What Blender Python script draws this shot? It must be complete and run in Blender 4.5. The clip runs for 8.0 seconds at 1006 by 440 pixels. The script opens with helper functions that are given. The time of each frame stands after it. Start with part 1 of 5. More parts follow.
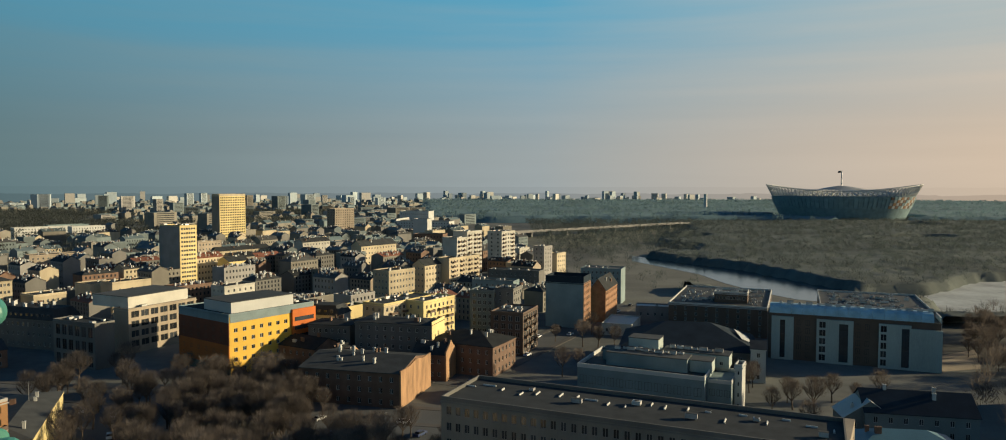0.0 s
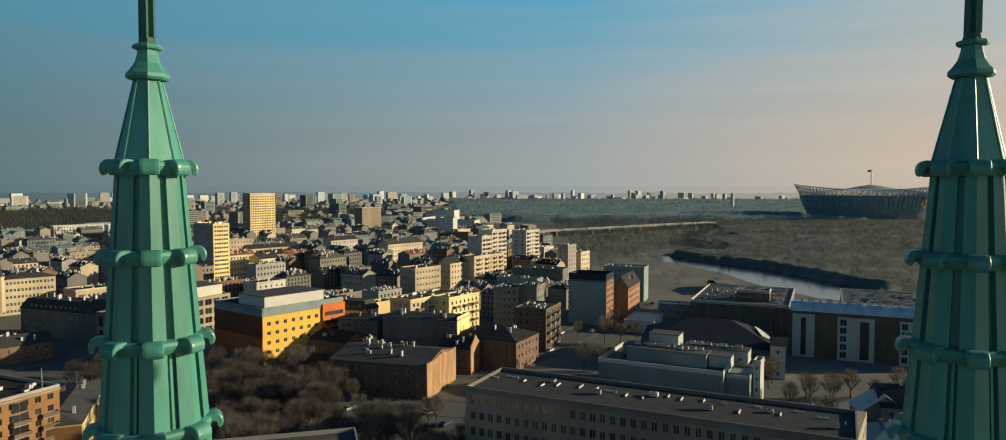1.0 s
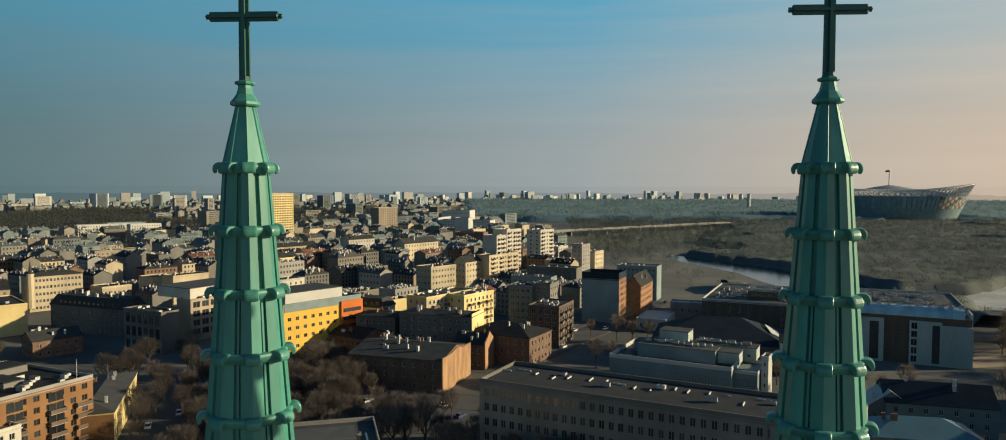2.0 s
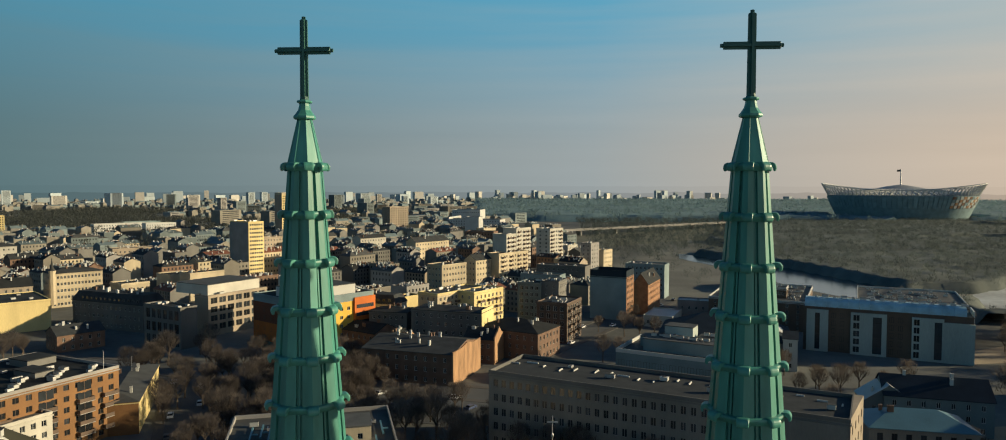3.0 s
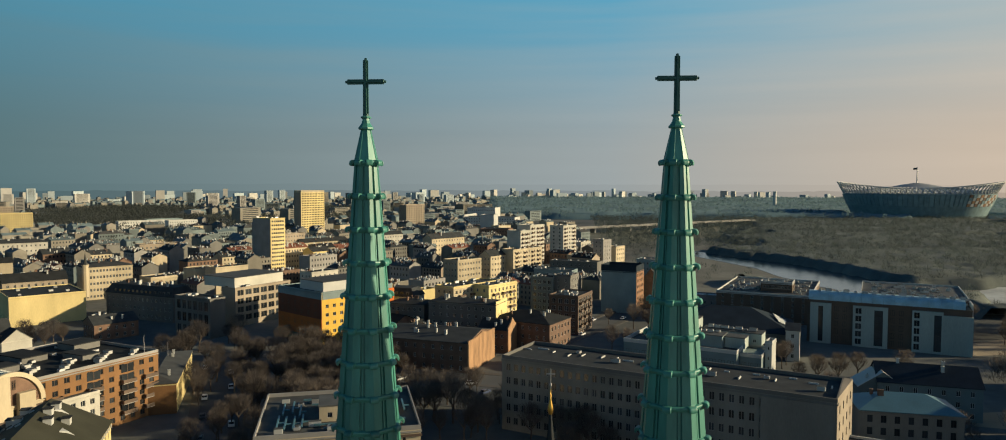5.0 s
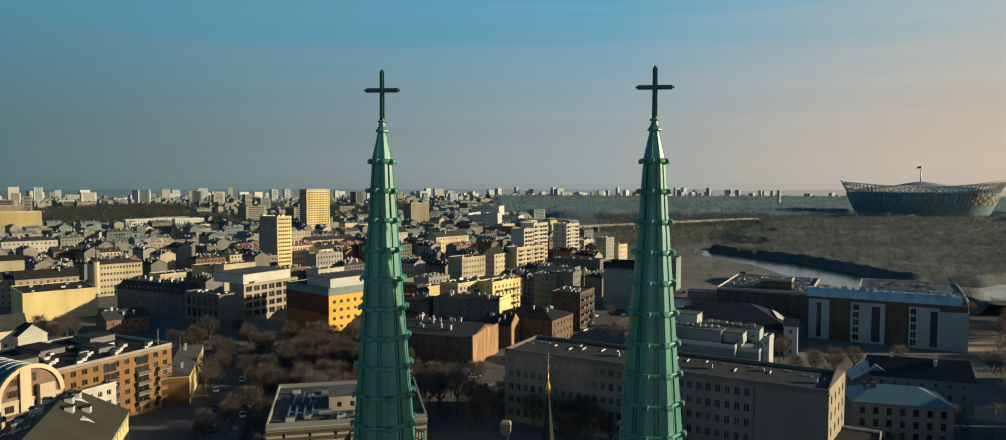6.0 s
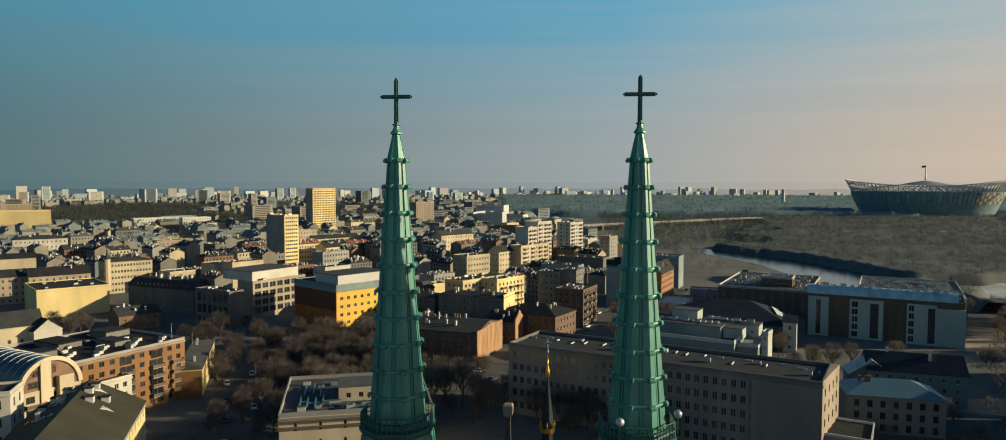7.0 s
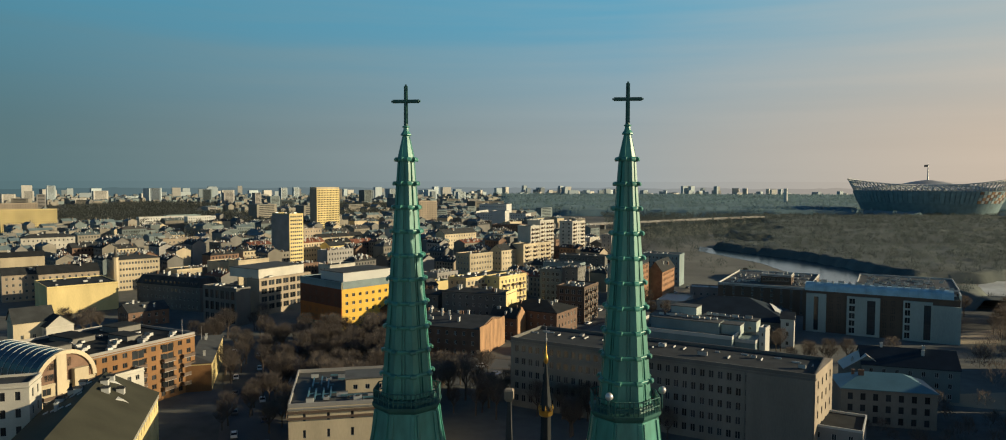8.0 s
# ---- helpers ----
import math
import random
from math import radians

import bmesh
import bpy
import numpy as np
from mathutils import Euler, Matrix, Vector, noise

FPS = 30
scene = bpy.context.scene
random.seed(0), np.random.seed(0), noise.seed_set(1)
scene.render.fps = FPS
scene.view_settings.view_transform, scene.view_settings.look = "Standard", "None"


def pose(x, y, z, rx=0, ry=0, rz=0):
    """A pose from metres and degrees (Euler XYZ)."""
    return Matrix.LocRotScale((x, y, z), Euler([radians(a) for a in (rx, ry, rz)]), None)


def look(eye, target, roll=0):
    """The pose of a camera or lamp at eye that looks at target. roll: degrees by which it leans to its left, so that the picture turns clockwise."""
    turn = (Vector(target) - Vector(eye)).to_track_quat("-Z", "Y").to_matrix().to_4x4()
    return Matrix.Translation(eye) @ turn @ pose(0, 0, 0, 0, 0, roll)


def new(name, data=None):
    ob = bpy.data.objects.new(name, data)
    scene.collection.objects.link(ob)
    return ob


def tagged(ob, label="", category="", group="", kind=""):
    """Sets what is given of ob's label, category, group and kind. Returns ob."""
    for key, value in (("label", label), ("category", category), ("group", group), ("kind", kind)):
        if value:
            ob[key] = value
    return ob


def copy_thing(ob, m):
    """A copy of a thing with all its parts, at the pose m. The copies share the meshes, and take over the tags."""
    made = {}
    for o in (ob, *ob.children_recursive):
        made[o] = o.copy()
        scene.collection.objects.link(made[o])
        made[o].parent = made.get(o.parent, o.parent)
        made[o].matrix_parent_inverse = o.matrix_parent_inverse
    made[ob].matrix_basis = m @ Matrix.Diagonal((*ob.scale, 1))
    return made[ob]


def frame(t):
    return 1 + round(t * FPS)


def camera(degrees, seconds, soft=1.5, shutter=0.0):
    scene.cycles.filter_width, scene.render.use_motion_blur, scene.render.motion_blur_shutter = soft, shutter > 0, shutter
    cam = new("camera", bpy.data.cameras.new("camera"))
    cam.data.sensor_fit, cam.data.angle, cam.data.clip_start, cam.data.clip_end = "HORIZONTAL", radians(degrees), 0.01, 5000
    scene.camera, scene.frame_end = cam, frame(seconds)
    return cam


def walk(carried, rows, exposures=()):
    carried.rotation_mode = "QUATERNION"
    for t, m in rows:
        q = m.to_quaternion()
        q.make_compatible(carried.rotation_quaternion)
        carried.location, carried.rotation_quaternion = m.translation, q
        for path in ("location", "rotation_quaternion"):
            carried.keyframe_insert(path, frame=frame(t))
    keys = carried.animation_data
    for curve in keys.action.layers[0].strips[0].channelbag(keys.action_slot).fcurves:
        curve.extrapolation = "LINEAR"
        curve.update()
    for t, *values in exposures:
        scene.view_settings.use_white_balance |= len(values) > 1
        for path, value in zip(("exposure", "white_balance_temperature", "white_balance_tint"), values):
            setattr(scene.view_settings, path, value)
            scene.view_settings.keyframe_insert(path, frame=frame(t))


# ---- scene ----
cam = camera(69.9, 8.0, soft=1.0)
PATH = [
    (0, (-1.287, -9.086, 68.572), (-1.288, -7.088, 68.479), 0.1),
    (0.5, (-0.933, -12.39, 68.559), (-0.961, -10.392, 68.465), 0.1),
    (1, (-0.48, -15.93, 68.469), (-0.552, -13.933, 68.374), 0.1),
    (1.5, (0.009, -19.122, 68.377), (-0.089, -17.126, 68.283), 0.1),
    (3, (1.32, -29.193, 68.098), (1.176, -27.201, 68.003), 0.1),
    (3.5, (1.74, -32.409, 67.937), (1.583, -30.418, 67.841), 0.1),
    (4, (2.176, -35.649, 67.855), (2.008, -33.658, 67.758), 0.1),
    (4.5, (2.605, -38.765, 67.733), (2.427, -36.776, 67.635), 0.1),
    (6, (3.897, -47.56, 67.444), (3.699, -45.572, 67.341), 0.1),
    (6.5, (4.289, -50.386, 67.338), (4.086, -48.399, 67.234), 0.1),
    (7, (4.7, -53.117, 67.261), (4.489, -51.131, 67.156), 0.1),
    (7.5, (5.076, -55.689, 67.151), (4.86, -53.704, 67.044), 0.1),
    (8, (5.474, -58.311, 67.074), (5.255, -56.326, 66.967), 0.1),
]
walk(cam, [(t, look(eye, target, roll)) for t, eye, target, roll in PATH])

# ---- light: low winter sun from the right, hazy blue sky ----
SUN_AZ, SUN_EL = 84.0, 14.0          # degrees clockwise from +y, and above the horizon
scene.view_settings.exposure = 0.5
world = bpy.data.worlds.new("sky")
scene.world = world
world.use_nodes = True
wn, wl = world.node_tree.nodes, world.node_tree.links
wn.clear()
sky = wn.new("ShaderNodeTexSky")
sky.sky_type, sky.sun_disc = "NISHITA", False
sky.sun_elevation, sky.sun_rotation = radians(SUN_EL), radians(SUN_AZ)
sky.air_density, sky.dust_density, sky.ozone_density, sky.altitude = 1.0, 1.0, 3.0, 100
# haze over the horizon: grey-blue away from the sun, peach towards it
geo = wn.new("ShaderNodeNewGeometry")
sep = wn.new("ShaderNodeSeparateXYZ")
wl.new(geo.outputs["Position"], sep.inputs[0])
side = wn.new("ShaderNodeMapRange")
side.inputs["From Min"].default_value, side.inputs["From Max"].default_value = -0.65, 0.75
wl.new(sep.outputs["X"], side.inputs["Value"])
low = wn.new("ShaderNodeValToRGB")
low.color_ramp.elements[0].color = (0.105, 0.18, 0.195, 1)
low.color_ramp.elements[1].color = (0.72, 0.54, 0.38, 1)
mid = low.color_ramp.elements.new(0.5)
mid.color = (0.325, 0.365, 0.37, 1)
wl.new(side.outputs[0], low.inputs[0])
high = wn.new("ShaderNodeValToRGB")
high.color_ramp.elements[0].color = (0.075, 0.27, 0.385, 1)
high.color_ramp.elements[1].color = (0.47, 0.52, 0.50, 1)
midh = high.color_ramp.elements.new(0.5)
midh.color = (0.11, 0.36, 0.515, 1)
wl.new(side.outputs[0], high.inputs[0])
up = wn.new("ShaderNodeMapRange")
up.interpolation_type = "SMOOTHSTEP"
up.inputs["From Min"].default_value, up.inputs["From Max"].default_value = 0.03, 0.25
wl.new(sep.outputs["Z"], up.inputs["Value"])
veil = wn.new("ShaderNodeMix")
veil.data_type = "RGBA"
wl.new(up.outputs[0], veil.inputs["Factor"])
wl.new(low.outputs[0], veil.inputs["A"])
wl.new(high.outputs[0], veil.inputs["B"])
wisp_map = wn.new("ShaderNodeMapping")
wisp_map.inputs["Scale"].default_value = (1.3, 1.3, 22)
wl.new(geo.outputs["Position"], wisp_map.inputs["Vector"])
wisp = wn.new("ShaderNodeTexNoise")
wisp.inputs["Scale"].default_value, wisp.inputs["Detail"].default_value = 1.4, 5
wl.new(wisp_map.outputs[0], wisp.inputs["Vector"])
thin = wn.new("ShaderNodeMapRange")
thin.inputs["From Min"].default_value, thin.inputs["From Max"].default_value = 0.36, 0.74
thin.inputs["To Max"].default_value = 0.33
wl.new(wisp.outputs[0], thin.inputs["Value"])
clouds = wn.new("ShaderNodeMix")
clouds.data_type = "RGBA"
wl.new(thin.outputs[0], clouds.inputs["Factor"])
wl.new(veil.outputs["Result"], clouds.inputs["A"])
pale = wn.new("ShaderNodeVectorMath")
pale.operation = "SCALE"
pale.inputs["Scale"].default_value = 1.18
wl.new(low.outputs[0], pale.inputs[0])
wl.new(pale.outputs[0], clouds.inputs["B"])
bg = wn.new("ShaderNodeBackground")
bg.inputs["Strength"].default_value = 0.05
haze = wn.new("ShaderNodeBackground")
haze.inputs["Strength"].default_value = 0.71
teal = wn.new("ShaderNodeVectorMath")
teal.operation = "MULTIPLY"
teal.inputs[1].default_value = (0.37, 0.77, 1.0)
wl.new(sky.outputs[0], teal.inputs[0])
wl.new(teal.outputs[0], bg.inputs["Color"])
wl.new(clouds.outputs["Result"], haze.inputs["Color"])
fade = wn.new("ShaderNodeMapRange")
fade.interpolation_type = "SMOOTHSTEP"
fade.inputs["From Min"].default_value, fade.inputs["From Max"].default_value = 0.28, 0.46
wl.new(sep.outputs["Z"], fade.inputs["Value"])
blend = wn.new("ShaderNodeMixShader")
wl.new(fade.outputs[0], blend.inputs[0])
wl.new(haze.outputs[0], blend.inputs[1])
wl.new(bg.outputs[0], blend.inputs[2])
wout = wn.new("ShaderNodeOutputWorld")
wl.new(blend.outputs[0], wout.inputs["Surface"])

sun_data = bpy.data.lights.new("sun", "SUN")
sun_data.energy, sun_data.angle, sun_data.color = 4.6, radians(0.6), (1.0, 0.82, 0.52)
sun = new("sun", sun_data)
az, el = radians(SUN_AZ), radians(SUN_EL)
sun.matrix_world = look((0, 0, 200), (-math.sin(az) * math.cos(el), -math.cos(az) * math.cos(el), 200 - math.sin(el)))


# ---- materials ----
def mat(name, color, rough=0.8, var=0.25, grain=3.0, stain=0.12, bump=0.2, metal=0.0, streak=False, spread=0.0, spec=0.5, soft=False):
    """A procedural surface: grain and larger stains (cycles per metre), fine relief, a little spread from object to object."""
    m = bpy.data.materials.new(name)
    m.use_nodes = True
    nt = m.node_tree
    n, l = nt.nodes, nt.links
    b = n["Principled BSDF"]
    b.inputs["Roughness"].default_value = rough
    b.inputs["Metallic"].default_value = metal
    b.inputs["Specular IOR Level"].default_value = spec
    tc = n.new("ShaderNodeTexCoord")
    mp = n.new("ShaderNodeMapping")
    mp.inputs["Scale"].default_value = (1, 1, 0.25 if streak else 1)
    l.new(tc.outputs["Object"], mp.inputs["Vector"])
    g = n.new("ShaderNodeTexNoise")
    g.inputs["Scale"].default_value, g.inputs["Detail"].default_value = grain, 4
    s = n.new("ShaderNodeTexNoise")
    s.inputs["Scale"].default_value, s.inputs["Detail"].default_value = stain, 6
    l.new(mp.outputs[0], g.inputs["Vector"])
    l.new(mp.outputs[0], s.inputs["Vector"])
    mix = n.new("ShaderNodeMath")
    mix.operation = "MULTIPLY_ADD"
    mix.inputs[1].default_value = 0.35
    l.new(g.outputs[0], mix.inputs[0])
    l.new(s.outputs[0], mix.inputs[2])
    ramp = n.new("ShaderNodeMapRange")
    ramp.inputs["From Min"].default_value, ramp.inputs["From Max"].default_value = 0.4, 0.95
    ramp.inputs["To Min"].default_value, ramp.inputs["To Max"].default_value = 1 - var, 1 + var
    l.new(mix.outputs[0], ramp.inputs["Value"])
    val = ramp.outputs[0]
    if spread:
        oi = n.new("ShaderNodeObjectInfo")
        sp = n.new("ShaderNodeMapRange")
        sp.inputs["To Min"].default_value, sp.inputs["To Max"].default_value = 1 - spread, 1 + spread
        l.new(oi.outputs["Random"], sp.inputs["Value"])
        mu = n.new("ShaderNodeMath")
        mu.operation = "MULTIPLY"
        l.new(val, mu.inputs[0])
        l.new(sp.outputs[0], mu.inputs[1])
        val = mu.outputs[0]
    vm = n.new("ShaderNodeVectorMath")
    vm.operation = "SCALE"
    vm.inputs[0].default_value = color
    l.new(val, vm.inputs["Scale"])
    l.new(vm.outputs[0], b.inputs["Base Color"])
    if soft:
        # thin twigs let the light through from both sides
        thru, mixs = n.new("ShaderNodeBsdfTranslucent"), n.new("ShaderNodeMixShader")
        l.new(vm.outputs[0], thru.inputs["Color"])
        l.new(b.outputs[0], mixs.inputs[1])
        l.new(thru.outputs[0], mixs.inputs[2])
        l.new(mixs.outputs[0], n["Material Output"].inputs["Surface"])
    elif bump:
        bp = n.new("ShaderNodeBump")
        bp.inputs["Strength"].default_value, bp.inputs["Distance"].default_value = bump, 0.05
        l.new(g.outputs[0], bp.inputs["Height"])
        l.new(bp.outputs[0], b.inputs["Normal"])
    return m


M = {}
for key, args in {
    "copper": dict(color=(0.056, 0.23, 0.182), rough=0.42, var=0.45, grain=2.5, stain=0.7, streak=True),
    "copper_dark": dict(color=(0.022, 0.10, 0.085), rough=0.6, grain=3, stain=0.6),
    "gold": dict(color=(0.64, 0.4, 0.096), rough=0.3, metal=1.0, var=0.15, bump=0.05),
    "plaster_white": dict(color=(0.44, 0.424, 0.368), spread=0.12),
    "plaster_cream": dict(color=(0.424, 0.36, 0.248), spread=0.15, streak=True),
    "plaster_yellow": dict(color=(0.592, 0.48, 0.224), spread=0.12, streak=True),
    "plaster_grey": dict(color=(0.132, 0.13, 0.12), spread=0.2, streak=True),
    "plaster_beige": dict(color=(0.288, 0.24, 0.18), spread=0.2, streak=True),
    "plaster_blue": dict(color=(0.176, 0.236, 0.244), spread=0.1),
    "plaster_orange": dict(color=(0.64, 0.4, 0.056), spread=0.02, var=0.15),
    "plaster_brown": dict(color=(0.104, 0.072, 0.052), spread=0.15),
    "concrete": dict(color=(0.264, 0.256, 0.24), spread=0.15),
    "brick": dict(color=(0.16, 0.096, 0.064), spread=0.2, var=0.35, grain=5, stain=0.3),
    "brick_pale": dict(color=(0.30, 0.175, 0.09), spread=0.1, var=0.5, grain=2, stain=0.4, streak=True),
    "brick_tan": dict(color=(0.2, 0.1, 0.036), spread=0.03, var=0.3),
    # the skin's teal holds distance haze, not the mesh's own silver and red
    "stadium_skin_hazed": dict(color=(0.18, 0.28, 0.30), rough=0.6, spread=0.1),
    "stadium_panel": dict(color=(0.40, 0.45, 0.44), rough=0.6, spread=0.2),
    "membrane": dict(color=(0.32, 0.336, 0.336), rough=0.6, stain=0.02),
    # far roofs only: lighter and bluer, with distance haze in the colour
    "roof_hazed": dict(color=(0.10, 0.135, 0.145), spec=0.15, rough=0.8, spread=0.3),
    "render_brown": dict(color=(0.175, 0.17, 0.15), spread=0.05, streak=True, var=0.3),
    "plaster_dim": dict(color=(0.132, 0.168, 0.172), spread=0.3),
    "plaster_sand": dict(color=(0.172, 0.16, 0.132), spread=0.3),
    "woods_grove": dict(soft=True, spec=0.1, color=(0.085, 0.095, 0.085), rough=1.0, var=0.4, grain=0.4, stain=0.02, bump=0.0),
    "woods_near": dict(soft=True, spec=0.1, color=(0.085, 0.105, 0.10), rough=1.0, var=0.45, grain=0.4, stain=0.02, bump=0.0),
    "canopy_near": dict(color=(0.118, 0.135, 0.125), rough=1.0, spec=0.1, var=0.35, grain=0.25, stain=0.012, bump=0.3),
    # far crowns and twigs: distance haze is mixed into the teal base colour
    "canopy_far_hazed": dict(color=(0.14, 0.215, 0.23), rough=1.0, spec=0.1, var=0.25, grain=0.2, stain=0.006, bump=0.4),
    "woods_far_hazed": dict(soft=True, spec=0.1, color=(0.17, 0.25, 0.265), rough=1.0, var=0.35, grain=0.1, stain=0.006, bump=0.0),
    "car_0": dict(color=(0.7, 0.7, 0.7), rough=0.3, var=0.05, bump=0.0),
    "car_1": dict(color=(0.05, 0.05, 0.055), rough=0.3, var=0.05, bump=0.0),
    "car_2": dict(color=(0.4, 0.41, 0.42), rough=0.3, metal=0.5, var=0.05, bump=0.0),
    "car_3": dict(color=(0.03, 0.05, 0.12), rough=0.3, var=0.05, bump=0.0),
    "roof_dark": dict(color=(0.042, 0.046, 0.048), spec=0.06, rough=0.85, spread=0.35, stain=0.3),
    "roof_grey": dict(color=(0.075, 0.078, 0.076), spec=0.15, rough=0.7, spread=0.3, stain=0.3),
    "roof_red": dict(color=(0.16, 0.06, 0.035), rough=0.8, spread=0.3),
    "roof_blue": dict(color=(0.075, 0.17, 0.21), rough=0.45, spread=0.1),
    "roof_green": dict(color=(0.046, 0.046, 0.032), spec=0.15, rough=0.8, spread=0.1),
    "roof_sky": dict(color=(0.30, 0.48, 0.56), rough=0.4, spread=0.05, stain=0.3),
    "roof_navy": dict(color=(0.020, 0.032, 0.044), spec=0.15, rough=0.85, spread=0.05, stain=0.2),
    "plaster_mist": dict(color=(0.336, 0.392, 0.368), spread=0.04, streak=True),
    "plaster_umber": dict(color=(0.16, 0.044, 0.016), spread=0.04, var=0.25),
    "brick_orange": dict(color=(0.264, 0.136, 0.068), spread=0.08, var=0.4, grain=4, stain=0.4),
    "plaster_rust": dict(color=(0.48, 0.12, 0.016), spread=0.04, var=0.2),
    "earth_red": dict(color=(0.17, 0.125, 0.10), rough=0.95, var=0.4, grain=0.5, stain=0.03),
    # pale tone of the hazy light patch by the river
    "haze_pale": dict(color=(0.32, 0.35, 0.35), rough=0.95, var=0.45, grain=0.3, stain=0.03),
    "trim_white": dict(color=(0.44, 0.448, 0.424), rough=0.6, var=0.12, spread=0.1),
    # skyline walls: paleness of the distance haze put into the colour
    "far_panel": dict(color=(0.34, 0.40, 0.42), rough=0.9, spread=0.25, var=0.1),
    "haze_panel_warm": dict(color=(0.44, 0.43, 0.39), rough=0.9, spread=0.2, var=0.1),
    "steel": dict(color=(0.5, 0.5, 0.5), rough=0.45, metal=0.6, spread=0.2),
    "asphalt": dict(color=(0.10, 0.105, 0.105), spec=0.15, rough=0.9, stain=0.05),
    "paving": dict(color=(0.085, 0.08, 0.072), rough=0.9, stain=0.08),
    "earth": dict(color=(0.11, 0.115, 0.10), rough=0.95, var=0.5, grain=0.6, stain=0.02),
    "city_ground": dict(color=(0.125, 0.13, 0.12), spec=0.15, rough=0.95, var=0.5, grain=0.2, stain=0.012),
    "grass": dict(color=(0.13, 0.13, 0.09), rough=0.95, var=0.5, grain=0.8, stain=0.03),
    "sand": dict(color=(0.24, 0.2, 0.144), rough=0.95, var=0.3, stain=0.05),
    "twig": dict(soft=True, spec=0.1, color=(0.14, 0.12, 0.105), rough=0.95, spread=0.3),
    "bark": dict(color=(0.09, 0.07, 0.055), rough=0.95),
}.items():
    M[key] = mat(key, **args)

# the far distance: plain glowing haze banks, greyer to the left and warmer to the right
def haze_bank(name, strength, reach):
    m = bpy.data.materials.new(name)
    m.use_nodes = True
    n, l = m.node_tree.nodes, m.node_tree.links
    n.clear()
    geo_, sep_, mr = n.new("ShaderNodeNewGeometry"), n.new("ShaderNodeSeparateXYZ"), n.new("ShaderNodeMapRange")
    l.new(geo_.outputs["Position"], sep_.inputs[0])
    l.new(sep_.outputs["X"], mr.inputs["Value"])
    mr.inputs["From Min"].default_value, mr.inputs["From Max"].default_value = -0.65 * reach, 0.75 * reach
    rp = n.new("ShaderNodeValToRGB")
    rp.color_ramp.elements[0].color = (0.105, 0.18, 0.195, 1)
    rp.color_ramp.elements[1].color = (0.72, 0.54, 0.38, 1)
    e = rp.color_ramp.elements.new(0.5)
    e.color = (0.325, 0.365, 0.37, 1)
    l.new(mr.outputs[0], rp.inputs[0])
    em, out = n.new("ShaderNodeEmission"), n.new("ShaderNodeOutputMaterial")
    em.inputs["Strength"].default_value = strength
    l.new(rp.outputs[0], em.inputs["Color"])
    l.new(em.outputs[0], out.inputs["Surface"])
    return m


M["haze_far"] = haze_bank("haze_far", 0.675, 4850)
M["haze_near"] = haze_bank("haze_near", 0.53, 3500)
M["glass"] = mat("glass", (0.03, 0.035, 0.04), rough=0.12, var=0.3, grain=0.7, stain=0.2, bump=0.0, spread=0.6)
M["water"] = mat("water", (0.03, 0.05, 0.06), rough=0.14, var=0.2, grain=0.5, stain=0.01, bump=0.15)


# ---- mesh helpers ----
def mesh_of(name, verts, faces, mats, idx=None, smooth=False):
    me = bpy.data.meshes.new(name)
    me.from_pydata([tuple(v) for v in verts], [], faces)
    for m in mats if isinstance(mats, (list, tuple)) else (mats,):
        me.materials.append(m)
    if idx:
        me.polygons.foreach_set("material_index", idx)
    if smooth:
        me.polygons.foreach_set("use_smooth", [True] * len(me.polygons))
    me.update()
    return me


